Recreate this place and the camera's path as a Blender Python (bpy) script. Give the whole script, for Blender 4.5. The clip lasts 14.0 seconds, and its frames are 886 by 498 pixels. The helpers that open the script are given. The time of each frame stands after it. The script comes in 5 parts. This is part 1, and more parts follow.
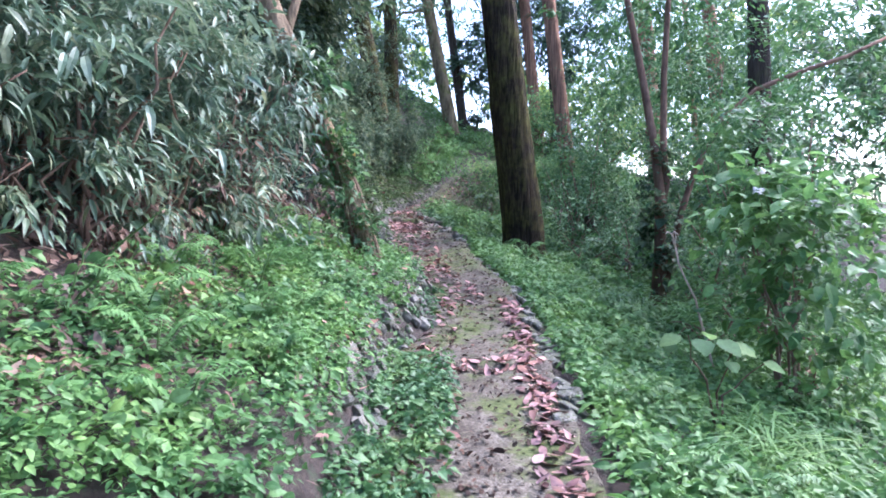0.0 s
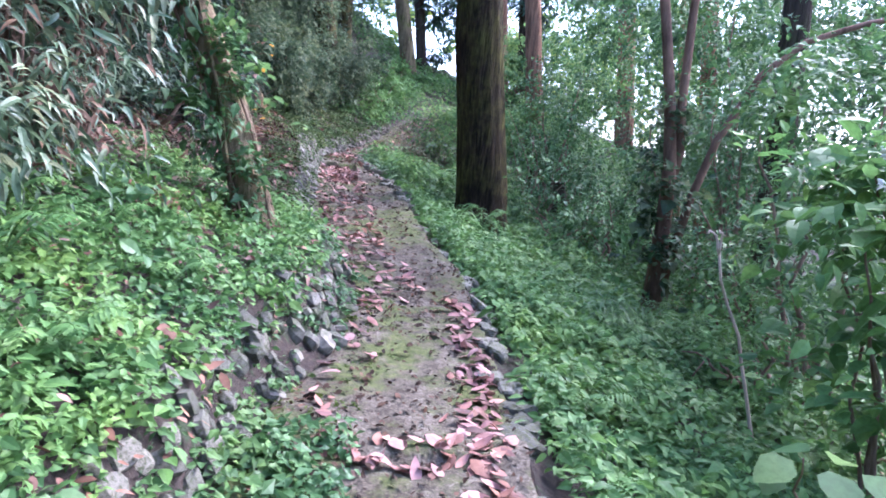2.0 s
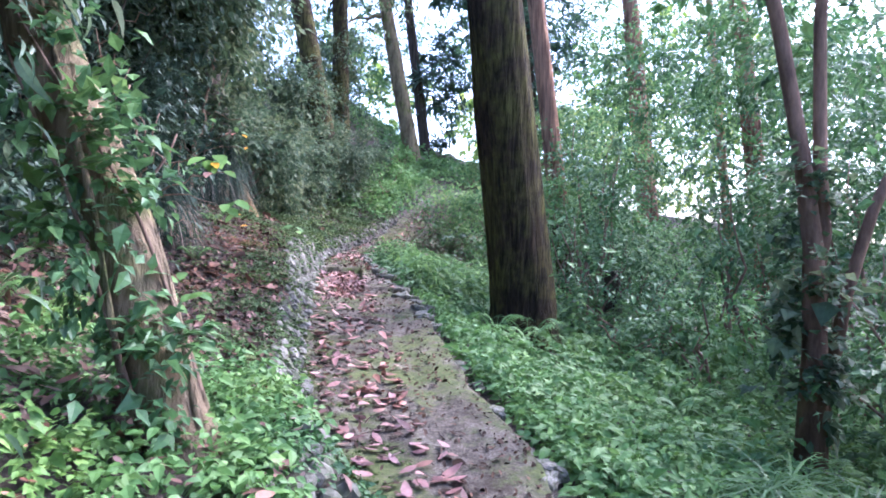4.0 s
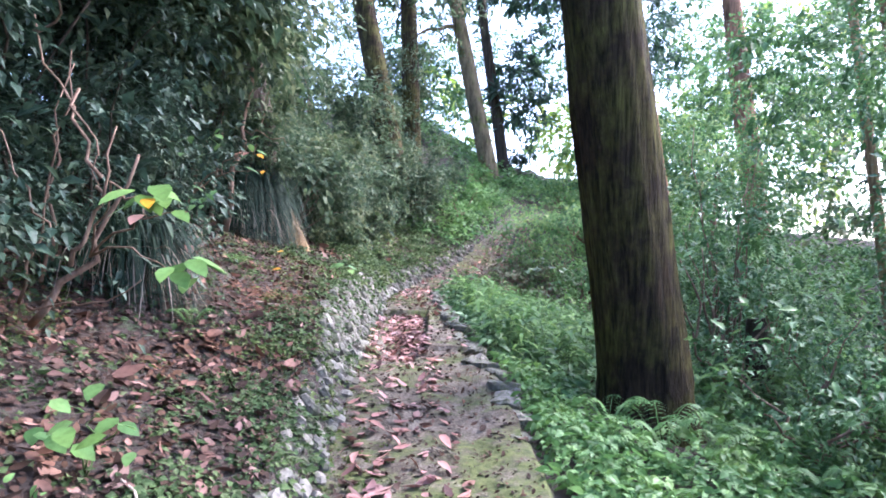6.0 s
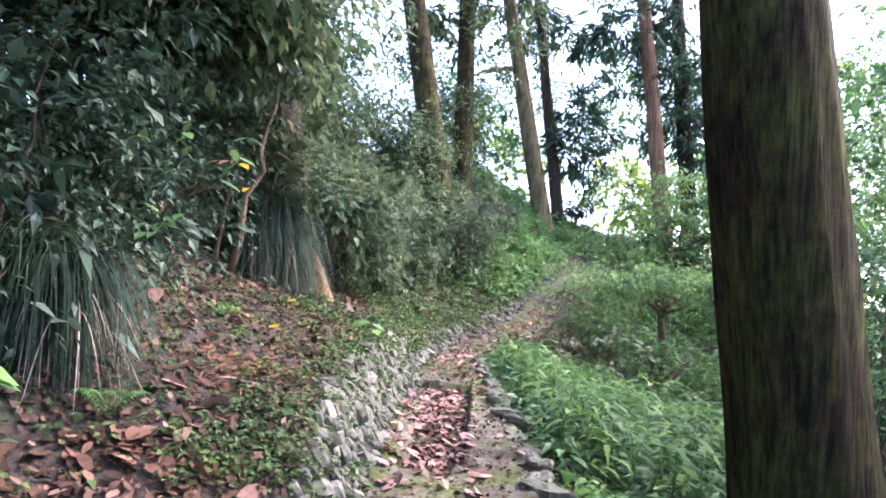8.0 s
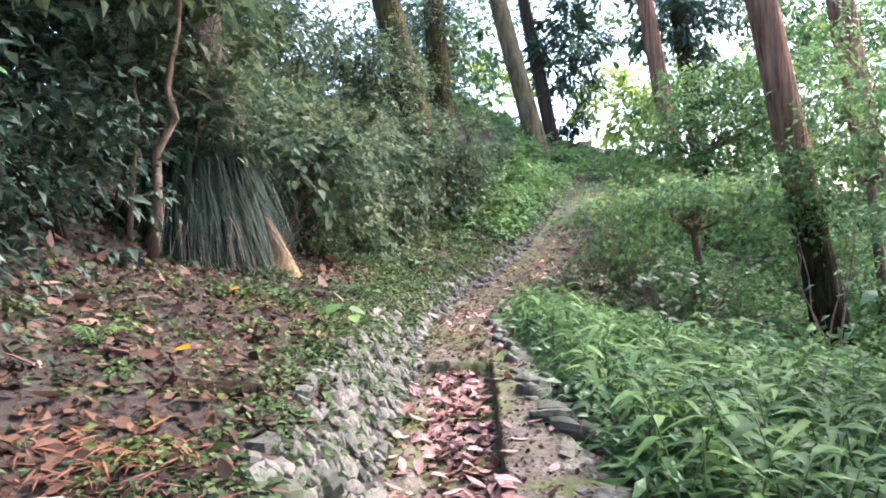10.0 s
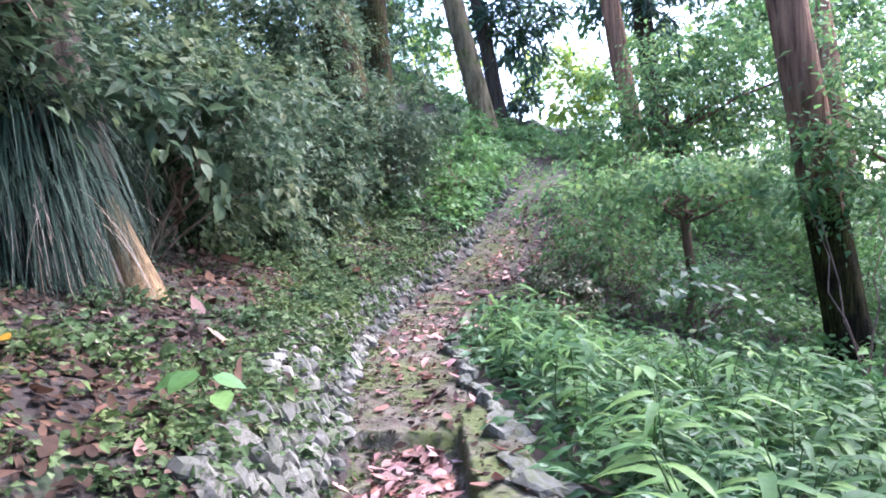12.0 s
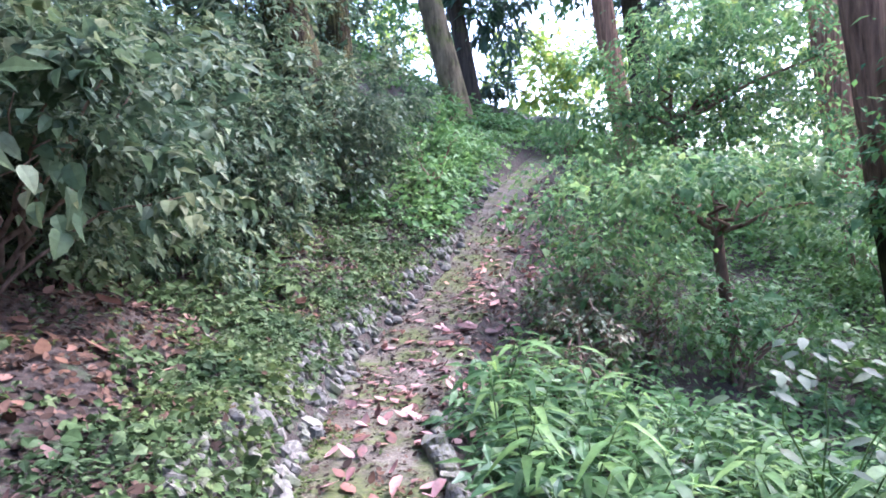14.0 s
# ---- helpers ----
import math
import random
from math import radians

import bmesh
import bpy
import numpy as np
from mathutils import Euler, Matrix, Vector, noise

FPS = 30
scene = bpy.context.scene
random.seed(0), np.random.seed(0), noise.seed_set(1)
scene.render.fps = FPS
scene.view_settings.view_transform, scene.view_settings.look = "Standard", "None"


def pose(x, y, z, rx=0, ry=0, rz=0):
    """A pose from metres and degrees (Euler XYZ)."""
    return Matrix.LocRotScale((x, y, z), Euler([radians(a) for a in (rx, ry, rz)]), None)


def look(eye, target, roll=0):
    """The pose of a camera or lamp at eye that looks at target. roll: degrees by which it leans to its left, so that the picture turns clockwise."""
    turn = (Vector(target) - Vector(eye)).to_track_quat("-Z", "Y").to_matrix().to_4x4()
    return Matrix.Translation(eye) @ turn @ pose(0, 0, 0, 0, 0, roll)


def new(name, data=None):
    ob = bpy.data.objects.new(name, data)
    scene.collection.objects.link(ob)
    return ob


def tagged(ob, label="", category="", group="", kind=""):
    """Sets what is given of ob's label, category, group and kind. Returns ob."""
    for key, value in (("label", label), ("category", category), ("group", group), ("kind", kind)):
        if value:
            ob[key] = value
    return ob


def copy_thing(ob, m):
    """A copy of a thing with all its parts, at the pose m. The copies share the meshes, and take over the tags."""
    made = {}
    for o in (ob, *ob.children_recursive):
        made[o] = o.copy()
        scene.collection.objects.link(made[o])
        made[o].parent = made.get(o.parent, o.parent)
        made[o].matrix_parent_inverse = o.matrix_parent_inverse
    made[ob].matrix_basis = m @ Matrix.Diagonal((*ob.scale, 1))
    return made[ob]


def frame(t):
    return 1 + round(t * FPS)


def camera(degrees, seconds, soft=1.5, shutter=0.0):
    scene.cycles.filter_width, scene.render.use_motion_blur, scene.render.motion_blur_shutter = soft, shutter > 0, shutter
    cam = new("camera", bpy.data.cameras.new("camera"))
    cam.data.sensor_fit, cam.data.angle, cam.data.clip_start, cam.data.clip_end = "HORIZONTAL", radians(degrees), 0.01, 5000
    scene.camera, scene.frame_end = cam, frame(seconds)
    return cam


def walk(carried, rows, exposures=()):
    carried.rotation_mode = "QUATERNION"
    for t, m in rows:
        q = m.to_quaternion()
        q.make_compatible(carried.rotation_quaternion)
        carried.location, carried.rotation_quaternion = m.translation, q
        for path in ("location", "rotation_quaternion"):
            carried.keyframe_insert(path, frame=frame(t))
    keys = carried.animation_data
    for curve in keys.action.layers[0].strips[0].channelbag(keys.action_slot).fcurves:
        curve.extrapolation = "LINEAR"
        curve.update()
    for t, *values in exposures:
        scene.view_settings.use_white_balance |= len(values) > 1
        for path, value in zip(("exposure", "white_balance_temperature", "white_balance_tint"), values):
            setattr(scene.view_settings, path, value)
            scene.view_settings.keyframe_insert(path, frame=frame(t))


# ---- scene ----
PATH = [
    (0, (0.593, -2.142, 1.725), (0.512, -0.145, 1.636), 1.6),
    (0.5, (0.56, -1.629, 1.743), (0.466, 0.367, 1.645), 3.0),
    (1, (0.558, -1.106, 1.75), (0.589, 0.888, 1.596), 3.7),
    (1.5, (0.645, -0.623, 1.757), (0.726, 1.363, 1.53), 3.5),
    (2, (0.617, -0.141, 1.816), (0.708, 1.843, 1.584), 7.2),
    (2.5, (0.613, 0.311, 1.836), (0.699, 2.305, 1.71), 2.0),
    (2.6, (0.609, 0.423, 1.837), (0.657, 2.42, 1.734), 1.1),
    (3, (0.538, 0.788, 1.88), (0.533, 2.783, 1.748), 2.4),
    (3.2, (0.496, 0.955, 1.91), (0.515, 2.953, 1.816), 3.2),
    (5.3, (0.467, 2.887, 2.126), (0.49, 4.887, 2.164), -1.0),
    (5.5, (0.48, 3.044, 2.16), (0.41, 5.042, 2.165), -1.2),
    (6, (0.454, 3.404, 2.244), (0.253, 5.393, 2.296), 1.4),
    (6.5, (0.436, 3.775, 2.241), (0.194, 5.758, 2.348), 1.1),
    (7, (0.373, 4.216, 2.293), (0.071, 6.189, 2.417), 4.4),
    (7.2, (0.346, 4.356, 2.307), (-0.007, 6.315, 2.502), 6.5),
    (9.3, (0.021, 5.937, 2.476), (-0.338, 7.902, 2.577), -1.2),
    (9.5, (0.006, 6.112, 2.498), (-0.367, 8.075, 2.561), -2.1),
    (10, (-0.053, 6.517, 2.532), (-0.367, 8.493, 2.545), -2.5),
    (10.5, (-0.085, 6.981, 2.564), (-0.333, 8.965, 2.54), -3.6),
    (11, (-0.21, 7.42, 2.591), (-0.456, 9.404, 2.553), -2.8),
    (11.5, (-0.307, 7.889, 2.617), (-0.466, 9.883, 2.586), -1.3),
    (12, (-0.374, 8.338, 2.664), (-0.5, 10.334, 2.619), -2.4),
    (12.5, (-0.454, 8.775, 2.745), (-0.485, 10.774, 2.692), -1.5),
    (13, (-0.367, 9.204, 2.794), (-0.386, 11.202, 2.708), -1.5),
    (13.5, (-0.398, 9.529, 2.864), (-0.456, 11.522, 2.708), -2.0),
    (14, (-0.535, 10.004, 2.897), (-0.558, 12.003, 2.814), -2.3),
]
cam = camera(66.5, 14.0, soft=1.8)
walk(cam, [(t, look(eye, target, roll)) for t, eye, target, roll in PATH], exposures=[(0, 2.82, 5200, 22), (3.2, 3.1, 5150, 28), (5.4, 3.28, 5300, 24), (7.2, 3.32, 5550, 23), (9.5, 3.3, 6050, 20), (11, 3.32, 5350, 22), (14, 3.45, 5250, 28)])

# ---- world and sun ----
SUN_UP, SUN_ROUND = radians(48), radians(60)  # height above the horizon, turned from +y towards +x
world = bpy.data.worlds.new("sky")
scene.world = world
world.use_nodes = True
wn = world.node_tree.nodes
sky = wn.new("ShaderNodeTexSky")
sky.sky_type, sky.sun_disc = "NISHITA", False
sky.sun_elevation, sky.sun_rotation = SUN_UP, SUN_ROUND
sky.air_density, sky.dust_density, sky.ozone_density = 1.0, 4.0, 1.0
world.node_tree.links.new(sky.outputs[0], wn["Background"].inputs["Color"])
wn["Background"].inputs["Strength"].default_value = 0.15
sun = new("sun", bpy.data.lights.new("sun", "SUN"))
sun.data.energy, sun.data.angle, sun.data.color = 1.1, radians(28), (1.0, 0.95, 0.86)
sun.matrix_world = look((math.sin(SUN_ROUND) * math.cos(SUN_UP) * 60, math.cos(SUN_ROUND) * math.cos(SUN_UP) * 60, math.sin(SUN_UP) * 60), (0, 0, 0))

rng = np.random.default_rng(11)


# ---- materials ----
def material(name):
    m = bpy.data.materials.new(name)
    m.use_nodes = True
    nt = m.node_tree
    return m, nt, nt.nodes["Principled BSDF"]


def add_noise(nt, scale, detail=5.0, rough=0.6, stretch=None):
    tc = nt.nodes.new("ShaderNodeTexCoord")
    n = nt.nodes.new("ShaderNodeTexNoise")
    n.inputs["Scale"].default_value, n.inputs["Detail"].default_value, n.inputs["Roughness"].default_value = scale, detail, rough
    if stretch:
        mp = nt.nodes.new("ShaderNodeMapping")
        mp.inputs["Scale"].default_value = stretch
        nt.links.new(tc.outputs["Object"], mp.inputs["Vector"])
        nt.links.new(mp.outputs[0], n.inputs["Vector"])
    else:
        nt.links.new(tc.outputs["Object"], n.inputs["Vector"])
    return n.outputs["Fac"]


def ramp(nt, fac, stops):
    r = nt.nodes.new("ShaderNodeValToRGB")
    el = r.color_ramp.elements
    while len(el) < len(stops):
        el.new(0.5)
    for e, (p, c) in zip(el, stops):
        e.position, e.color = p, (*c, 1)
    nt.links.new(fac, r.inputs["Fac"])
    return r.outputs["Color"]


def mixed(nt, fac, a, b):
    m = nt.nodes.new("ShaderNodeMix")
    m.data_type = "RGBA"
    nt.links.new(fac, m.inputs["Factor"])
    for sock, v in ((m.inputs[6], a), (m.inputs[7], b)):
        if isinstance(v, tuple):
            sock.default_value = (*v, 1)
        else:
            nt.links.new(v, sock)
    return m.outputs[2]


def bumped(nt, bsdf, fac, strength, distance=0.02):
    b = nt.nodes.new("ShaderNodeBump")
    b.inputs["Strength"].default_value, b.inputs["Distance"].default_value = strength, distance
    nt.links.new(fac, b.inputs["Height"])
    nt.links.new(b.outputs[0], bsdf.inputs["Normal"])


def stops_of(dark, light, lo=0.35, hi=0.65):
    return [(lo, dark), (hi, light)]


def leaf_material(name, colours, rough=0.45, through_light=0.3, gloss=0.25):
    """Leaf surface: colours spread leaf by leaf, light shining through."""
    m, nt, bsdf = material(name)
    geo, info = nt.nodes.new("ShaderNodeNewGeometry"), nt.nodes.new("ShaderNodeObjectInfo")
    add = nt.nodes.new("ShaderNodeMath")
    add.operation = "ADD"
    nt.links.new(geo.outputs["Random Per Island"], add.inputs[0])
    nt.links.new(info.outputs["Random"], add.inputs[1])
    fr = nt.nodes.new("ShaderNodeMath")
    fr.operation = "FRACT"
    nt.links.new(add.outputs[0], fr.inputs[0])
    n = len(colours)
    col = ramp(nt, fr.outputs[0], [(i / max(1, n - 1), c) for i, c in enumerate(colours)])
    spots = add_noise(nt, 45, 3)
    dark = nt.nodes.new("ShaderNodeMix")
    dark.data_type, dark.blend_type = "RGBA", "MULTIPLY"
    dark.inputs["Factor"].default_value = 0.6
    nt.links.new(col, dark.inputs[6])
    nt.links.new(ramp(nt, spots, [(0.3, (0.55, 0.55, 0.5)), (0.6, (1, 1, 1))]), dark.inputs[7])
    wide = nt.nodes.new("ShaderNodeMix")
    wide.data_type, wide.blend_type = "RGBA", "MULTIPLY"
    wide.inputs["Factor"].default_value = 0.85
    nt.links.new(dark.outputs[2], wide.inputs[6])
    nt.links.new(ramp(nt, add_noise(nt, 1.6, 4), [(0.36, (0.62, 0.70, 0.78)), (0.5, (1, 1, 1)), (0.64, (1.25, 1.12, 0.9))]), wide.inputs[7])
    col = wide.outputs[2]
    nt.links.new(col, bsdf.inputs["Base Color"])
    bsdf.inputs["Roughness"].default_value = rough
    bsdf.inputs["Specular IOR Level"].default_value = gloss
    tr = nt.nodes.new("ShaderNodeBsdfTranslucent")
    nt.links.new(col, tr.inputs["Color"])
    mx = nt.nodes.new("ShaderNodeMixShader")
    mx.inputs[0].default_value = through_light
    nt.links.new(bsdf.outputs[0], mx.inputs[1])
    nt.links.new(tr.outputs[0], mx.inputs[2])
    nt.links.new(mx.outputs[0], nt.nodes["Material Output"].inputs["Surface"])
    return m


def bark_material(name, dark, light, moss=None, moss_lo=0.5, stretch=(14, 14, 1.2), strength=0.9):
    m, nt, bsdf = material(name)
    grain = add_noise(nt, 1.0, 7, 0.65, stretch)
    col = ramp(nt, grain, stops_of(dark, light))
    blot = add_noise(nt, 1.6, 5, 0.6)
    tint = nt.nodes.new("ShaderNodeMix")
    tint.data_type, tint.blend_type = "RGBA", "MULTIPLY"
    tint.inputs["Factor"].default_value = 0.7
    nt.links.new(col, tint.inputs[6])
    nt.links.new(ramp(nt, blot, [(0.35, (0.55, 0.55, 0.58)), (0.65, (1.1, 1.05, 1.0))]), tint.inputs[7])
    col = tint.outputs[2]
    if moss:
        patch = ramp(nt, add_noise(nt, 2.2, 6, 0.7), [(moss_lo, (0, 0, 0)), (moss_lo + 0.15, (1, 1, 1))])
        tuft = ramp(nt, grain, [(0.36, tuple(0.25 * c for c in moss)), (0.62, tuple(1.5 * c for c in moss))])
        col = mixed(nt, patch, col, tuft)
    nt.links.new(col, bsdf.inputs["Base Color"])
    bsdf.inputs["Roughness"].default_value = 0.95
    bsdf.inputs["Specular IOR Level"].default_value = 0.12
    bumped(nt, bsdf, grain, strength, 0.06)
    return m


def stone_material(name, dark, light, moss, moss_lo):
    m, nt, bsdf = material(name)
    info = nt.nodes.new("ShaderNodeObjectInfo")
    geo = nt.nodes.new("ShaderNodeNewGeometry")
    grain = add_noise(nt, 28, 6, 0.7)
    col = ramp(nt, grain, stops_of(dark, light, 0.3, 0.7))
    each = nt.nodes.new("ShaderNodeMath")
    each.operation = "ADD"
    nt.links.new(info.outputs["Random"], each.inputs[0])
    nt.links.new(geo.outputs["Random Per Island"], each.inputs[1])
    fr = nt.nodes.new("ShaderNodeMath")
    fr.operation = "FRACT"
    nt.links.new(each.outputs[0], fr.inputs[0])
    mul = nt.nodes.new("ShaderNodeMix")
    mul.data_type, mul.blend_type = "RGBA", "MULTIPLY"
    mul.inputs["Factor"].default_value = 1.0
    nt.links.new(col, mul.inputs[6])
    nt.links.new(ramp(nt, fr.outputs[0], [(0, (0.5, 0.52, 0.5)), (0.6, (0.95, 0.95, 0.95)), (1, (1.35, 1.3, 1.3))]), mul.inputs[7])
    patch = ramp(nt, add_noise(nt, 6, 6, 0.7), [(moss_lo, (0, 0, 0)), (moss_lo + 0.12, (1, 1, 1))])
    nt.links.new(mixed(nt, patch, mul.outputs[2], moss), bsdf.inputs["Base Color"])
    bsdf.inputs["Roughness"].default_value = 0.85
    bumped(nt, bsdf, grain, 0.6, 0.012)
    return m


def ground_material():
    m, nt, bsdf = material("forest_soil")
    fine = add_noise(nt, 34, 9, 0.8)
    soil = ramp(nt, fine, [(0.3, (0.016, 0.010, 0.008)), (0.5, (0.038, 0.025, 0.018)), (0.7, (0.095, 0.064, 0.046))])
    patch = ramp(nt, add_noise(nt, 5.5, 8, 0.75), [(0.53, (0, 0, 0)), (0.62, (1, 1, 1))])
    nt.links.new(mixed(nt, patch, soil, (0.035, 0.06, 0.02)), bsdf.inputs["Base Color"])
    bsdf.inputs["Roughness"].default_value = 0.95
    bumped(nt, bsdf, fine, 1.0, 0.03)
    return m


def concrete_material():
    m, nt, bsdf = material("mossy_concrete")
    grit = add_noise(nt, 70, 6, 0.75)
    grey = ramp(nt, grit, [(0.32, (0.045, 0.036, 0.026)), (0.5, (0.115, 0.096, 0.072)), (0.70, (0.26, 0.232, 0.185))])
    stain = ramp(nt, add_noise(nt, 4.5, 9, 0.78), [(0.40, (0.30, 0.26, 0.21)), (0.60, (1, 1, 1))])
    mul = nt.nodes.new("ShaderNodeMix")
    mul.data_type, mul.blend_type = "RGBA", "MULTIPLY"
    mul.inputs["Factor"].default_value = 0.9
    nt.links.new(grey, mul.inputs[6])
    nt.links.new(stain, mul.inputs[7])
    patch = ramp(nt, add_noise(nt, 2.1, 7, 0.72), [(0.47, (0, 0, 0)), (0.57, (1, 1, 1))])
    moss = ramp(nt, add_noise(nt, 30, 5), [(0.3, (0.035, 0.045, 0.012)), (0.7, (0.10, 0.115, 0.035))])
    nt.links.new(mixed(nt, patch, mul.outputs[2], moss), bsdf.inputs["Base Color"])
    bsdf.inputs["Roughness"].default_value = 0.92
    bsdf.inputs["Specular IOR Level"].default_value = 0.25
    bumped(nt, bsdf, grit, 0.7, 0.012)
    return m


SOIL = ground_material()
CONCRETE = concrete_material()
WALL_STONE = stone_material("grey_wall_stone", (0.05, 0.045, 0.036), (0.185, 0.172, 0.14), (0.048, 0.055, 0.023), 0.48)
KERB_STONE = stone_material("mossy_kerb_stone", (0.06, 0.056, 0.045), (0.2, 0.188, 0.155), (0.055, 0.06, 0.022), 0.46)
BARK_A = bark_material("dark_cedar_bark", (0.009, 0.007, 0.005), (0.046, 0.032, 0.018), (0.055, 0.05, 0.014), 0.44, (34, 34, 3.2), 1.0)
BARK_RED = bark_material("reddish_cedar_bark", (0.075, 0.04, 0.025), (0.27, 0.155, 0.092), None, 0.5, (18, 18, 0.9), 1.0)
BARK_DARK = bark_material("wet_dark_bark", (0.02, 0.016, 0.012), (0.07, 0.055, 0.04), (0.04, 0.045, 0.016), 0.56)
BARK_GREY = bark_material("grey_green_bark", (0.065, 0.05, 0.028), (0.19, 0.15, 0.085), (0.085, 0.085, 0.025), 0.52, (9, 9, 2.0))
BARK_IVY = bark_material("vine_covered_bark", (0.07, 0.052, 0.034), (0.25, 0.19, 0.12), (0.07, 0.085, 0.025), 0.5, (16, 16, 3.0))
BARK_TWIN = bark_material("brown_smooth_bark", (0.06, 0.036, 0.024), (0.20, 0.125, 0.085), (0.05, 0.05, 0.02), 0.6, (9, 9, 2.5), 0.5)
BARK_PALE = bark_material("pale_bare_bark", (0.13, 0.085, 0.045), (0.34, 0.23, 0.12), None, 0.5, (22, 22, 2.5))
TWIG = bark_material("brown_twig", (0.10, 0.065, 0.045), (0.26, 0.18, 0.13), None, 0.5, (20, 20, 3), 0.4)
TWIG_PALE = bark_material("pale_dead_twig", (0.30, 0.24, 0.19), (0.52, 0.43, 0.36), None, 0.5, (20, 20, 3), 0.4)
STALK = leaf_material("green_stalk", [(0.06, 0.11, 0.03), (0.11, 0.17, 0.05)], 0.5, 0.1)

L_DARK = leaf_material("dark_evergreen_leaf", [(0.034, 0.06, 0.032), (0.06, 0.097, 0.048), (0.098, 0.14, 0.07), (0.16, 0.185, 0.11)], 0.55, 0.4, 0.16)
# Darker, bluer copy of L_DARK: canopy shade and haze put into the colours
L_THICKET = leaf_material("glossy_shaded_thicket_leaf", [(0.018, 0.037, 0.025), (0.031, 0.059, 0.038), (0.05, 0.085, 0.052), (0.085, 0.12, 0.08)], 0.5, 0.26, 0.2)
L_CREEP = leaf_material("dull_creeping_leaf", [(0.034, 0.054, 0.02), (0.056, 0.09, 0.032), (0.09, 0.135, 0.046), (0.13, 0.16, 0.075)], 0.65, 0.3, 0.1)
L_MID = leaf_material("mid_green_leaf", [(0.045, 0.10, 0.038), (0.075, 0.155, 0.055), (0.12, 0.215, 0.075)], 0.45, 0.35)
L_LIGHT = leaf_material("light_green_leaf", [(0.072, 0.152, 0.045), (0.113, 0.222, 0.062), (0.165, 0.285, 0.09)], 0.5, 0.4)
L_AZALEA = leaf_material("azalea_leaf", [(0.055, 0.075, 0.035), (0.09, 0.12, 0.05), (0.13, 0.13, 0.07), (0.15, 0.10, 0.06)], 0.55, 0.3)
L_MAPLE = leaf_material("maple_leaf", [(0.05, 0.105, 0.042), (0.085, 0.165, 0.06), (0.135, 0.23, 0.08), (0.19, 0.26, 0.10)], 0.6, 0.5, 0.1)
L_MOSS = leaf_material("moss_tuft", [(0.05, 0.075, 0.02), (0.09, 0.12, 0.03)], 0.7, 0.3, 0.1)
# Bright colours paint in the sun on the far woods; also pale grass stalks
L_SUN = leaf_material("sunlit_yellow_green_leaf", [(0.14, 0.24, 0.04), (0.24, 0.34, 0.06), (0.34, 0.40, 0.10)], 0.55, 0.5)
L_SASA = leaf_material("bamboo_grass_leaf", [(0.055, 0.10, 0.062), (0.095, 0.155, 0.09), (0.15, 0.21, 0.13), (0.21, 0.24, 0.15)], 0.4, 0.35, 0.45)
L_DRY = leaf_material("dry_hanging_leaf", [(0.07, 0.045, 0.032), (0.15, 0.095, 0.068), (0.28, 0.195, 0.145)], 0.7, 0.3)
L_GINGER = leaf_material("ginger_leaf", [(0.04, 0.09, 0.03), (0.07, 0.145, 0.042), (0.115, 0.21, 0.06), (0.18, 0.28, 0.08)], 0.5, 0.45, 0.16)
L_GRASS = leaf_material("dark_grass_blade", [(0.008, 0.02, 0.012), (0.014, 0.03, 0.019), (0.022, 0.042, 0.026), (0.05, 0.07, 0.048)], 0.6, 0.1, 0.08)
L_STRAW = leaf_material("pale_dead_grass_blade", [(0.16, 0.12, 0.085), (0.28, 0.22, 0.17), (0.40, 0.33, 0.27)], 0.7, 0.2, 0.1)
L_CEDAR = leaf_material("cedar_needles", [(0.03, 0.062, 0.042), (0.05, 0.095, 0.06), (0.075, 0.125, 0.075)], 0.6, 0.35)
L_YELLOW = leaf_material("yellow_leaf", [(0.40, 0.21, 0.015), (0.48, 0.28, 0.03)], 0.5, 0.4)
L_FALLEN = leaf_material("fallen_leaf", [(0.085, 0.044, 0.036), (0.19, 0.092, 0.08), (0.33, 0.17, 0.15), (0.45, 0.26, 0.235), (0.25, 0.12, 0.085), (0.13, 0.065, 0.052)], 0.6, 0.15)
L_LITTER = leaf_material("brown_litter", [(0.016, 0.010, 0.007), (0.034, 0.020, 0.014), (0.062, 0.037, 0.025), (0.12, 0.07, 0.05)], 0.8, 0.1, 0.1)
L_BANK = leaf_material("dull_dead_leaf", [(0.05, 0.027, 0.02), (0.095, 0.05, 0.037), (0.16, 0.088, 0.068), (0.28, 0.17, 0.14)], 0.7, 0.12, 0.12)
L_NEEDLE = leaf_material("rusty_cedar_litter", [(0.09, 0.038, 0.024), (0.17, 0.075, 0.045)], 0.8, 0.1)
PETAL = leaf_material("white_petal", [(0.62, 0.60, 0.58), (0.78, 0.76, 0.74)], 0.6, 0.3)


# ---- mesh helpers ----
def soup(name, verts, faces, mat, parent=None, label="", smooth=False):
    """One mesh object from arrays of vertices and of faces with the same number of corners."""
    me = bpy.data.meshes.new(name)
    verts, faces = np.asarray(verts, np.float32), np.asarray(faces, np.int32)
    me.vertices.add(len(verts))
    me.vertices.foreach_set("co", verts.ravel())
    k = faces.shape[1]
    me.loops.add(faces.size)
    me.loops.foreach_set("vertex_index", faces.ravel())
    me.polygons.add(len(faces))
    me.polygons.foreach_set("loop_start", np.arange(0, faces.size, k, dtype=np.int32))
    me.polygons.foreach_set("use_smooth", np.full(len(faces), smooth))
    me.materials.append(mat)
    me.update(calc_edges=True)
    ob = new(name, me)
    if parent:
        ob.parent = parent
    if label:
        ob["label"] = label
    return ob


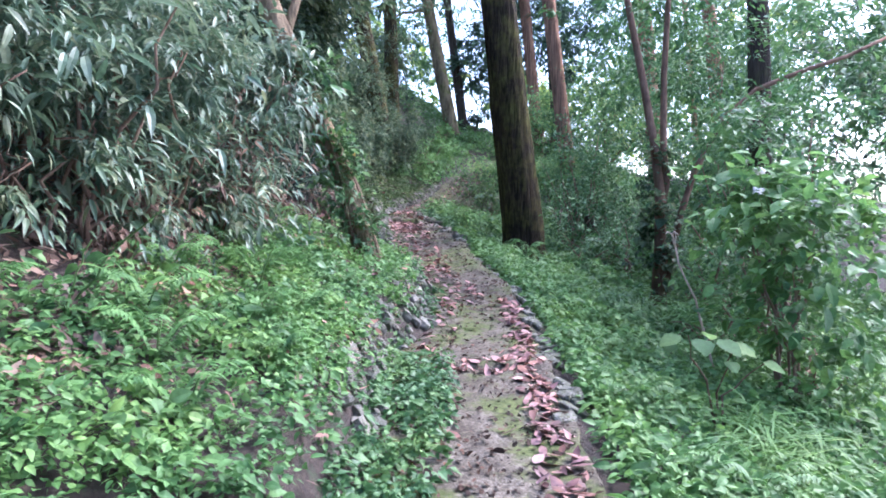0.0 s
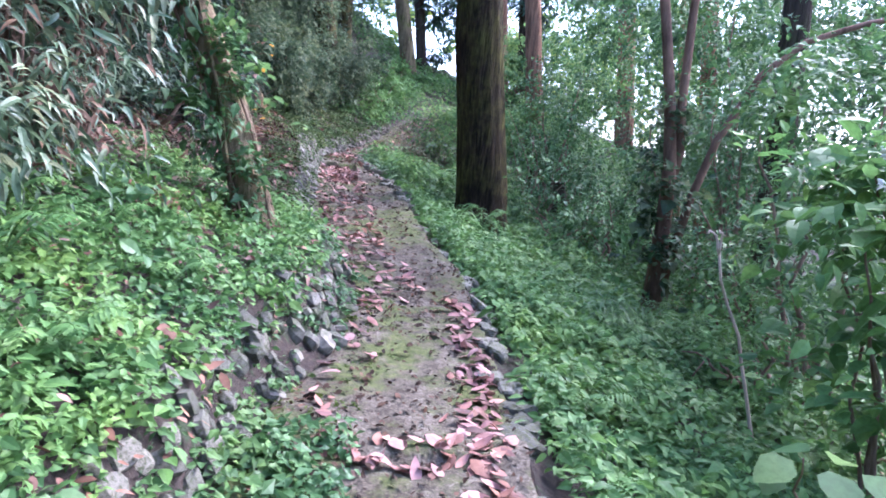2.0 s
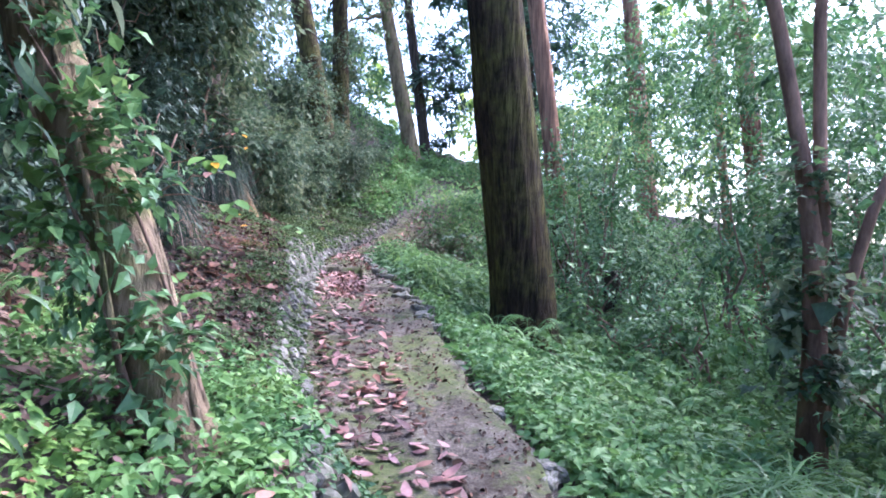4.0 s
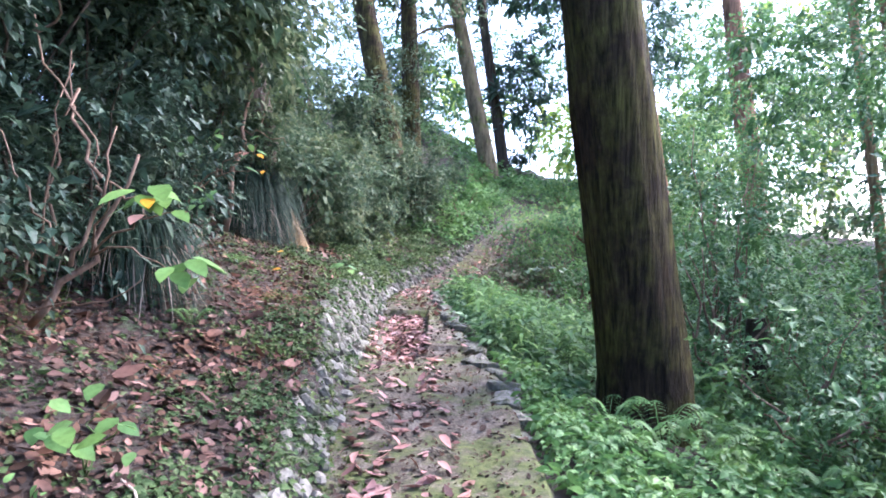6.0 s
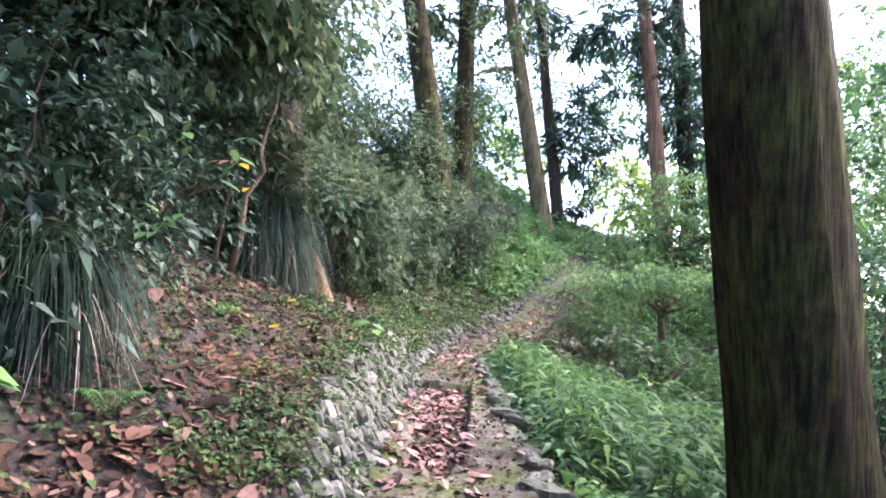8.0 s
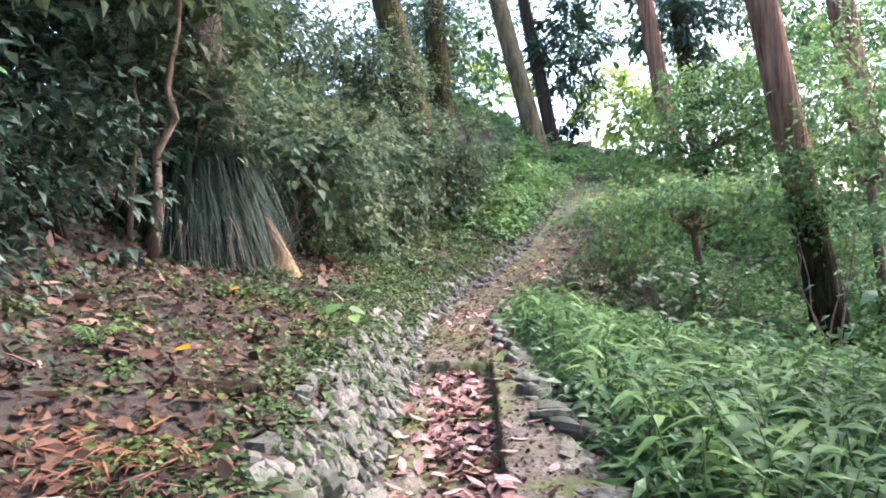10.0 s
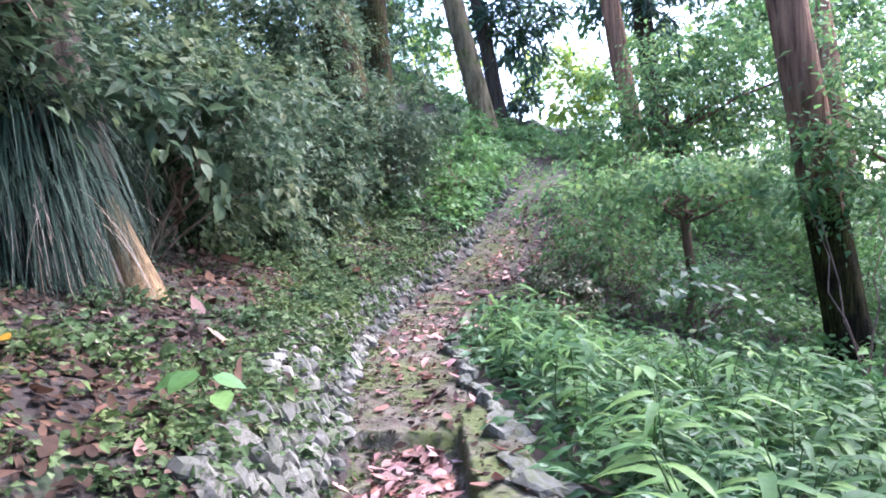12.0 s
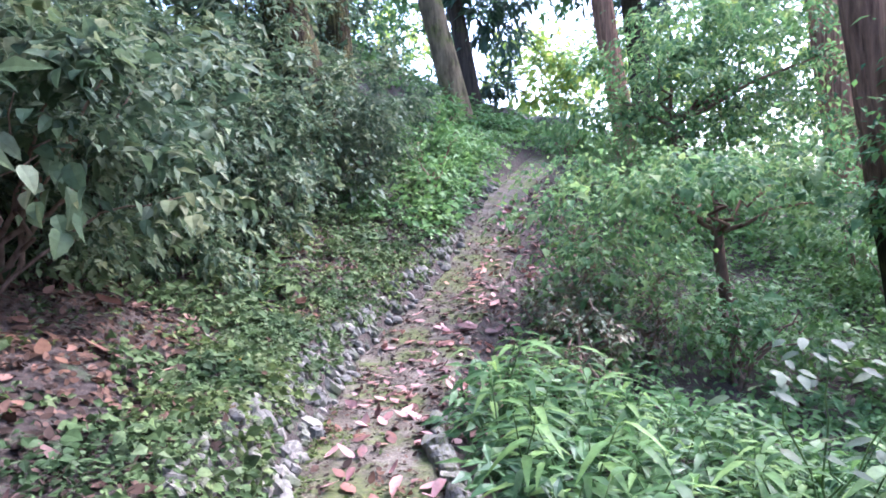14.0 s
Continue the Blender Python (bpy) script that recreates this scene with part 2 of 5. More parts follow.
def share(name, me, m, parent=None):
    """One more object on a mesh that exists."""
    ob = new(name, me)
    if parent:
        ob.parent = parent
    ob.matrix_basis = m
    return ob


def base(name, x, y, z, label, category, group="", kind=""):
    ob = new(name)
    ob.location = (x, y, z)
    ob.empty_display_size = 0.1
    return tagged(ob, label, category, group, kind)


def unit(v):
    return v / np.maximum(np.linalg.norm(v, axis=-1, keepdims=True), 1e-9)


OVAL = ((0.4, 1.0),)
BROAD = ((0.22, 0.85), (0.5, 1.0), (0.8, 0.55))
LANCE = ((0.15, 0.75), (0.4, 1.0), (0.72, 0.62))
BLADE = ((0.25, 1.0), (0.6, 0.8))


def leaf_arrays(p, d, n, length, width, shape=OVAL, fold=0.25, droop=0.25):
    """Many leaves at once: foot p, direction d, face n."""
    p, d, n = np.atleast_2d(p).astype(float), unit(np.atleast_2d(d).astype(float)), np.atleast_2d(n).astype(float)
    count = len(p)
    length, width = np.broadcast_to(length, count)[:, None], np.broadcast_to(width, count)[:, None]
    droop = np.broadcast_to(droop, count)[:, None]
    s = unit(np.cross(d, n))
    up = np.cross(s, d)

    def spot(a, side, w):
        return p + d * length * a - up * droop * length * a * a + s * side * w * width / 2 + up * abs(side) * fold * w * width / 2

    rows = [spot(0, 0, 0)]
    for a, w in shape:
        rows += [spot(a, -1, w), spot(a, 0, w), spot(a, 1, w)]
    rows.append(spot(1, 0, 0))
    k = len(rows)
    verts = np.stack(rows, 1).reshape(-1, 3)
    tri = [(0, 2, 1), (0, 3, 2)]
    for i in range(len(shape) - 1):
        a, b = 1 + 3 * i, 4 + 3 * i
        tri += [(a, a + 1, b + 1), (a, b + 1, b), (a + 1, a + 2, b + 2), (a + 1, b + 2, b + 1)]
    e = k - 4
    tri += [(e, e + 1, k - 1), (e + 1, e + 2, k - 1)]
    faces = (np.array(tri)[None] + (np.arange(count) * k)[:, None, None]).reshape(-1, 3)
    return verts, faces


def joined(pairs):
    vs, fs, n = [], [], 0
    for v, f in pairs:
        vs.append(v)
        fs.append(f + n)
        n += len(v)
    return np.concatenate(vs), np.concatenate(fs)


def tube_arrays(points, radii, sides=10, wobble=0.0, flutes=0, seed=0):
    """A tapered tube along points, closed at both ends."""
    pts, rad = np.asarray(points, float), np.asarray(radii, float)
    tang = unit(np.gradient(pts, axis=0))
    ref = np.array([0.0, 1.0, 0.13])
    a = np.linspace(0, 2 * np.pi, sides, endpoint=False)
    r2 = np.random.default_rng(seed)
    ph = r2.uniform(0, 6.28, 6)
    rows = []
    for i, (p, t, r) in enumerate(zip(pts, tang, rad)):
        u = unit(np.cross(t, ref))
        v = np.cross(u, t)
        rr = r * (1 + wobble * (np.sin(3 * a + ph[0] + 0.4 * i) * 0.5 + np.sin(5 * a + ph[1] - 0.3 * i) * 0.35 + 0.3 * np.sin(2 * a + ph[2] + 0.7 * i)))
        if flutes:
            rr = rr * (1 + 0.03 * np.sin(flutes * a + 0.5 * np.sin(i * 0.9 + ph[3])) + 0.012 * np.sin(2.3 * flutes * a + i))
        rows.append(p + rr[:, None] * (np.cos(a)[:, None] * u + np.sin(a)[:, None] * v))
    verts = np.concatenate(rows + [pts[:1], pts[-1:]])
    q = []
    for i in range(len(pts) - 1):
        for j in range(sides):
            b, c = i * sides + j, i * sides + (j + 1) % sides
            q += [(b, c, c + sides), (b, c + sides, b + sides)]
    lo, hi = len(pts) * sides, len(pts) * sides + 1
    end = (len(pts) - 1) * sides
    for j in range(sides):
        q += [(lo, (j + 1) % sides, j), (hi, end + j, end + (j + 1) % sides)]
    return verts, np.array(q)


def bent(a, b, n=6, sag=0.0, jitter=0.0, seed=0):
    """Points from a to b along a slightly crooked line."""
    r2 = np.random.default_rng(seed)
    t = np.linspace(0, 1, n)[:, None]
    p = np.asarray(a, float) * (1 - t) + np.asarray(b, float) * t
    p[:, 2:] -= sag * 4 * t * (1 - t)
    if jitter:
        p[1:-1] += r2.normal(0, jitter, (n - 2, 3))
    return p


# ---- the lie of the land ----
PATH_Z = [(-60, -4.5), (-6, -0.12), (-3, 0.25), (1.9, 0.74), (2.7, 0.79), (3.4, 0.88), (4.5, 1.0), (6.6, 1.25), (8, 1.44), (9, 1.53), (11.4, 1.68),
          (12.6, 1.80), (14.8, 1.87), (15.4, 1.98), (17.3, 2.33), (19.65, 3.20), (24, 4.3), (27, 5.0), (32, 5.3), (60, 5.3)]
EDGE_L = [(-60, 0.0), (1, 0.17), (2.5, 0.13), (3.2, 0.28), (4.3, 0.30), (5.3, -0.14), (6.65, -0.42), (8.2, -0.65), (9.4, -0.82), (10.5, -0.97), (11.6, -1.10),
          (13, -1.25), (14.9, -1.25), (16, -0.95), (17.6, -0.52), (19.5, -0.03), (20.4, 0.22), (24, 1.4), (60, 2)]
EDGE_R = [(-60, 1.25), (1, 1.17), (2.7, 1.13), (4, 1.07), (5, 0.96), (5.85, 0.74), (6.7, 0.60), (8.3, 0.35), (9.1, 0.12), (10, -0.03), (11.6, -0.30),
          (12.2, -0.48), (13.2, -0.65), (14.3, -0.60), (15.4, -0.40), (16.7, -0.07), (18.6, 0.40), (20, 0.62), (24, 2.2), (60, 3)]
WALL_H = [(-60, 0.3), (1, 0.34), (3.4, 0.34), (5, 0.24), (7, 0.22), (8.2, 0.42), (11, 0.44), (12.5, 0.38), (15, 0.30), (18, 0.24), (22, 0.3), (60, 0.3)]


def line(table, y):
    return np.interp(y, [a for a, _ in table], [b for _, b in table])


def smooth(t):
    t = np.clip(t, 0, 1)
    return t * t * (3 - 2 * t)


def rough_xy(x, y, s=1.0):
    """Cheap rolling unevenness, about -1 to 1."""
    x, y = np.asarray(x) * s, np.asarray(y) * s
    return (np.sin(1.7 * x + 0.6 * y + 0.3) + np.sin(-0.9 * x + 2.1 * y + 1.2) + 0.6 * np.sin(3.9 * x + 2.7 * y) + 0.5 * np.sin(4.4 * y - 3.1 * x + 2)) / 3.1


def ground_z(x, y):
    x, y = np.asarray(x, float), np.asarray(y, float)
    u, v = line(EDGE_L, y) - x, x - line(EDGE_R, y)
    z = line(PATH_Z, y)
    left = line(WALL_H, y) * smooth(u / 0.3) + 0.30 * np.clip(u - 0.3, 0, 5) + 0.35 * np.clip(u - 1.8, 0, 2.4)
    right = -0.04 * smooth(v / 0.1) - 0.22 * np.clip(v, 0, 5) - 0.085 * np.clip(v - 5, 0, 30)
    off = np.where(u > 0, left, np.where(v > 0, right, 0.0))
    away = np.clip(np.maximum(u, v) / 0.5, 0, 1)
    return z + off + away * (0.035 * rough_xy(x, y, 2.2) + 0.015 * rough_xy(x, y, 6.5))


def on_ground(x, y):
    return float(ground_z(x, y))


def step_edge(y):
    """The line between the sunken leaf gutter and the raised slab beside it."""
    return np.interp(y, [8.9, 9.05, 10, 11.5, 11.7], [-0.30, -0.27, -0.36, -0.53, -0.55])


def path_z(x, y):
    z = line(PATH_Z, y) + 0.012 * rough_xy(x, y, 5) + 0.006 * rough_xy(x, y, 14)
    rim = step_edge(y) + 0.018 * rough_xy(0 * y, y, 9) + 0.008 * rough_xy(0 * y, y, 31)
    bank_rim = np.interp(y, [8.4, 9.2, 10, 10.9, 11.3, 11.7], [-0.62, -0.70, -0.80, -0.98, -1.2, -1.2]) + 0.04 * rough_xy(0 * y, y, 6)
    slab = smooth((y - 9.02) / 0.05) * smooth((11.95 - y) / 0.5) * smooth((x - rim) / 0.02)
    gutter = smooth((y - 8.5) / 0.5) * smooth((11.6 + 0.03 * rough_xy(x, 0 * x, 14) - y) / 0.025) * (1 - smooth((x - rim) / 0.02)) * smooth((x - bank_rim) / 0.08)
    kerb = 0.035 * smooth((x - line(EDGE_R, y) + 0.30) / 0.2) * smooth((y - 4.4) / 0.3) * smooth((9.0 - y) / 0.3)
    lip = 0.03 * smooth((y - 2.18) / 0.05) * smooth((3.2 - y) / 1.0)
    return z + 0.045 * slab - 0.075 * gutter + kerb + lip


def spaced(parts):
    return np.unique(np.round(np.concatenate([np.linspace(a, b, n) for a, b, n in parts]), 3))


# ground: one sheet to the horizon
gx = spaced([(-400, -30, 16), (-30, -6, 25), (-6, -2.5, 24), (-2.5, 2, 92), (2, 6, 28), (6, 30, 25), (30, 400, 16)])
gy = spaced([(-400, -20, 14), (-20, -3, 18), (-3, 21, 320), (21, 34, 40), (34, 400, 24)])
GX, GY = np.meshgrid(gx, gy)
GZ = ground_z(GX, GY)
inside = smooth(np.minimum(GX - line(EDGE_L, GY), line(EDGE_R, GY) - GX) / 0.04) * (GY > -5) * (GY < 23.9)
GZ = GZ - 0.11 * inside
idx = np.arange(GX.size).reshape(GX.shape)
ground = soup("ground", np.stack([GX, GY, GZ], -1).reshape(-1, 3),
              np.stack([idx[:-1, :-1], idx[:-1, 1:], idx[1:, 1:], idx[1:, :-1]], -1).reshape(-1, 4), SOIL, smooth=True)
tagged(ground, "brown forest soil with moss and dead leaves", "ground", kind="structure")

# path
py = spaced([(-4.9, 1, 60), (1, 8.5, 160), (8.5, 12.2, 240), (12.2, 15, 60), (15, 23.8, 110)])
pw = np.linspace(0, 1, 64)
PY, PW = np.meshgrid(py, pw, indexing="ij")
lo, hi = line(EDGE_L, PY) - 0.02 + 0.03 * rough_xy(0 * PY, PY, 4), line(EDGE_R, PY) + 0.02 + 0.03 * rough_xy(0 * PY + 3, PY, 5)
PX = lo + (hi - lo) * PW
PZ = path_z(PX, PY)
PZ[:, 0] -= 0.10
PZ[:, -1] -= 0.10
idx = np.arange(PX.size).reshape(PX.shape)
path = soup("path", np.stack([PX, PY, PZ], -1).reshape(-1, 3),
            np.stack([idx[:-1, :-1], idx[:-1, 1:], idx[1:, 1:], idx[1:, :-1]], -1).reshape(-1, 4), CONCRETE, smooth=True)
tagged(path, "narrow worn concrete footpath with moss patches", "path", kind="structure")


# ---- trees ----
def tree(name, label, stations, bark, sides=18, flutes=0, limbs=(), crowns=(), crown_mat=None, leaf=(0.16, 0.06), foot=None):
    """A tree: stations (x, y, z, radius) up the trunk, limbs (from height share, to point, radius), crowns (x, y, z, rx, ry, rz, clumps)."""
    st = np.array(stations, float)
    zs = np.linspace(0, 1, 60)
    keys = np.linspace(0, 1, len(st))
    st = np.stack([np.interp(zs, keys, st[:, i]) for i in range(4)], 1)
    root = base(name, *st[0, :3], label, "tree")
    o = st[0, :3]
    v, f = tube_arrays(st[:, :3] - o, st[:, 3], sides, 0.05, flutes, len(label))
    if foot:
        low = (v[f].mean(1)[:, 2] + o[2] + 0.12 * np.sin(7 * v[f].mean(1)[:, 0] * 9)) < foot[0]
        soup("trunk", v, f[~low], bark, root, smooth=True)
        soup("trunk_foot", v, f[low], foot[1], root, "dark wet bark of the trunk's foot", smooth=True)
    else:
        soup("trunk", v, f, bark, root, smooth=True)
    for n, (share_up, to, r) in enumerate(limbs):
        a = np.array([np.interp(share_up, zs, st[:, i]) for i in range(3)])
        v, f = tube_arrays(bent(a, to, 7, -0.15, 0.05, n) - o, np.linspace(r, r * 0.3, 7), 7, 0.08)
        soup("limb", v, f, bark, root, smooth=True)
    if crowns:
        soup("crown", *(lambda vf: (vf[0] - o, vf[1]))(clumps_in(crowns, leaf)), crown_mat, root)["kind"] = "stuff"
    return root


def clumps_in(regions, leaf, per=34, spread=0.34, flat=0.5, shape=OVAL, droop=0.3, face_up=1.2):
    """Leaves gathered in clumps, each clump round a twig end. regions: (x, y, z, rx, ry, rz, clumps)."""
    ps, ds, ns, big = [], [], [], []
    for x, y, z, rx, ry, rz, count in regions:
        c = unit(rng.normal(size=(count, 3))) * rng.uniform(0.2, 1, (count, 1)) ** 0.5 * (rx, ry, rz) + (x, y, z)
        size = spread * rng.lognormal(0, 0.35, count)
        grown = rng.lognormal(0, 0.2, count)
        out = unit(c - (x, y, z - 0.5 * rz))
        k = rng.integers(max(2, int(per * 0.4)), int(per * 1.6), count)
        which = np.repeat(np.arange(count), k)
        sprig = which * 4 + rng.integers(0, 4, len(which))
        axis = unit(0.8 * np.repeat(out, 4, 0) + rng.normal(0, 0.65, (4 * count, 3)) * (1, 1, 0.3 + 0.6 * flat) + (0, 0, -0.1))[sprig]
        side = unit(np.cross(axis, rng.normal(0, 0.35, axis.shape) + (0, 0, 1)))
        t = rng.uniform(-0.15, 1, len(which))[:, None]
        hand = rng.choice([-1, 1], (len(which), 1))
        s = size[which][:, None]
        ps.append(c[which] + axis * t * s * 1.15 + rng.normal(0, 0.13, axis.shape) * s - (0, 0, 1) * (t * t * s * (0.1 + 0.7 * droop)))
        ds.append(unit(axis * (0.45 + 0.5 * t) + side * hand * (1 - 0.5 * t) + rng.normal(0, 0.3, axis.shape) - (0, 0, 0.12 + 0.5 * droop)))
        ns.append(rng.normal(0, 0.4, axis.shape) + (0, 0, face_up))
        big.append(grown[which])
    p, d, n = np.concatenate(ps), np.concatenate(ds), np.concatenate(ns)
    size = rng.lognormal(0, 0.25, len(p)) * np.concatenate(big)
    return leaf_arrays(p, d, n, leaf[0] * size, leaf[1] * size, shape, 0.25, droop)


def shrub(name, label, x, y, regions, mat, leaf, per=34, spread=0.3, stems=6, stem_r=0.018, stem_mat=None, shape=OVAL, flat=0.6, droop=0.3, category="shrub", extra=None, z=None):
    """A shrub: stems from one foot to its leaf masses."""
    z = on_ground(x, y) if z is None else z
    root = base(name, x, y, z - 0.02, label, category)
    o = np.array((x, y, z - 0.02))
    for n in range(stems):
        r = regions[n % len(regions)]
        to = np.array(r[:3]) + rng.uniform(-0.8, 0.8, 3) * r[3:6]
        v, f = tube_arrays(bent(o + (rng.uniform(-0.08, 0.08), rng.uniform(-0.08, 0.08), -0.03), to, 8, -0.12, 0.04, n + int(10 * abs(x))) - o, np.linspace(stem_r * rng.uniform(0.7, 1.3), stem_r * 0.25, 8), 6, 0.1)
        soup("stem", v, f, stem_mat or TWIG, root, smooth=True)
    v, f = clumps_in(regions, leaf, per, spread, flat, shape, droop)
    soup("foliage", v - o, f, mat, root)["kind"] = "stuff"
    if extra:
        v, f = clumps_in(extra[0], extra[2], extra[3], spread, flat, shape, 0.6)
        soup("dry_leaves", v - o, f, extra[1], root, "dry brown hanging leaves")["kind"] = "stuff"
    return root


def tall(x0, y0, z0, r0, x1, z1, r1, top=14.0, y1=None, flare=1.35):
    """Stations of a trunk through two points, carried on to the top."""
    y1 = y0 if y1 is None else y1
    k = (top - z0) / (z1 - z0)
    return [(x0, y0, z0 - 0.25, r0 * flare), (x0 + (x1 - x0) * 0.12, y0, z0 + 0.12 * (z1 - z0), r0), (x1, y1, z1, r1),
            (x0 + (x1 - x0) * (1 + 0.6 * (k - 1)), y1, z0 + (z1 - z0) * (1 + 0.6 * (k - 1)), r1 * 0.8), (x0 + (x1 - x0) * k * 0.95, y1, top, r1 * 0.45)]


tree("cedar_tree", "big dark cedar trunk with mossy bark beside the path", tall(1.45, 8.3, on_ground(1.45, 8.3), 0.315, 1.02, 4.1, 0.262, 15, y1=8.05, flare=1.25), BARK_A, 40, 26,
     crowns=[(-0.2, 8.3, 12.5, 2.2, 2.2, 2.2, 60)], crown_mat=L_CEDAR, leaf=(0.3, 0.08))
tree("leaning_tree", "leaning grey-brown tree trunk on the upper bank", tall(-0.05, 24, 4.15, 0.27, -1.25, 9.6, 0.22, 15), BARK_GREY, 20, 0,
     limbs=[(0.5, (-2.6, 23.5, 9.2), 0.09)], crowns=[(-2.2, 24, 13, 2.6, 2.6, 1.6, 60)], crown_mat=L_DARK, leaf=(0.25, 0.1))
tree("cedar_tree", "slim dark cedar behind the leaning tree", tall(0.25, 26, 4.9, 0.20, -0.6, 10.3, 0.16, 16), BARK_DARK, 14, 0,
     crowns=[(0.5, 26, 8.3, 0.9, 0.9, 1.3, 28), (-0.5, 26, 12, 1.6, 1.6, 1.6, 40)], crown_mat=L_CEDAR, leaf=(0.3, 0.07))
tree("cedar_tree", "reddish cedar trunk above the maple", tall(3.2, 24, 3.9, 0.24, 2.84, 6.5, 0.22, 16), BARK_RED, 18, 14,
     crowns=[(2.2, 24.3, 12.0, 1.6, 1.6, 1.8, 50)], crown_mat=L_CEDAR, leaf=(0.3, 0.07))
tree("cedar_tree", "dark cedar trunk among the foliage above the maple", tall(4.1, 25.5, 4.2, 0.26, 3.84, 6.74, 0.24, 16), BARK_DARK, 18, 14,
     crowns=[(4.3, 25.5, 8.4, 1.3, 1.3, 0.9, 32), (3.6, 25.5, 12, 1.8, 1.7, 1.6, 50)], crown_mat=L_CEDAR, leaf=(0.3, 0.07))
tree("cedar_tree", "tall reddish cedar with peeling bark and a dark foot", tall(3.36, 15.5, on_ground(3.36, 15.5), 0.205, 2.81, 4.7, 0.185, 15), BARK_RED, 26, 16, foot=(2.85, BARK_A),
     crowns=[(1.6, 14.8, 12.5, 2.0, 2.0, 2.2, 60)], crown_mat=L_CEDAR, leaf=(0.3, 0.08))
tree("cedar_tree", "reddish cedar trunk on the slope", tall(7.8, 24, 2.2, 0.36, 7.15, 7.4, 0.31, 15), BARK_RED, 18, 14)
tree("cedar_tree", "ivy-dark trunk on the upper bank", tall(-2.1, 18.0, 4.2, 0.27, -2.62, 6.6, 0.25, 15), BARK_A, 18, 12, crowns=[(-3.6, 20, 11.5, 2.4, 2.4, 2.4, 80)], crown_mat=L_DARK, leaf=(0.22, 0.1))
tree("cedar_tree", "mossy trunk on the upper bank", tall(-2.1, 20.6, 4.2, 0.25, -2.27, 7.6, 0.22, 15), BARK_A, 18, 14, crowns=[(-2.2, 20.6, 11.5, 2.2, 2.2, 2.4, 70)], crown_mat=L_DARK, leaf=(0.22, 0.1))
tree("forest_tree", "orange-brown trunk in the thicket", tall(6.75, 14, 1.2, 0.2, 6.3, 4.3, 0.17, 12), BARK_RED, 14, 0)
tree("forest_tree", "slim pale trunk in the thicket", tall(6.1, 14, 1.2, 0.1, 5.8, 3.6, 0.08, 9), BARK_PALE, 10, 0)
tree("forest_tree", "dark broken trunk among low shrubs", [(2.7, 9.7, 1.0, 0.15), (2.68, 9.7, 1.3, 0.12), (2.66, 9.7, 1.6, 0.11), (2.64, 9.7, 1.85, 0.08)], BARK_DARK, 14, 8)
tree("forest_tree", "dark straight trunk behind the leafy bush", tall(4.6, 7.2, on_ground(4.6, 7.2), 0.17, 4.35, 4.5, 0.14, 12), BARK_DARK, 14, 10)

# ivy-grown leaning tree by the path
tree("leaning_tree", "leaning trunk wrapped in ivy and vines on the bank", [(-0.22, 3.86, 1.15, 0.15), (-0.34, 3.9, 1.42, 0.115), (-0.58, 3.95, 2.1, 0.10), (-1.0, 3.98, 2.95, 0.115), (-1.25, 4.0, 3.5, 0.11), (-2.0, 4.1, 5.2, 0.09), (-2.9, 4.2, 7.5, 0.06)],
     BARK_IVY, 16, 0, limbs=[(0.6, (-0.9, 4.6, 4.4), 0.05)], crowns=[(-2.4, 4.4, 6.8, 1.6, 1.6, 1.0, 60)], crown_mat=L_DARK, leaf=(0.14, 0.06))
# big tree with root flare
tree("old_tree", "old tree with a bare pale root flare on the bank", [(-2.54, 12.2, 2.1, 0.27), (-2.58, 12.2, 2.45, 0.22), (-2.70, 12.2, 2.9, 0.19), (-2.86, 12.2, 3.6, 0.21), (-3.1, 12.2, 4.6, 0.20), (-3.6, 12.3, 7.5, 0.2), (-4.2, 12.4, 11, 0.1)],
     BARK_DARK, 24, 9, crowns=[(-4.0, 12.4, 9, 2.5, 2.5, 1.6, 90)], crown_mat=L_DARK, leaf=(0.2, 0.09))


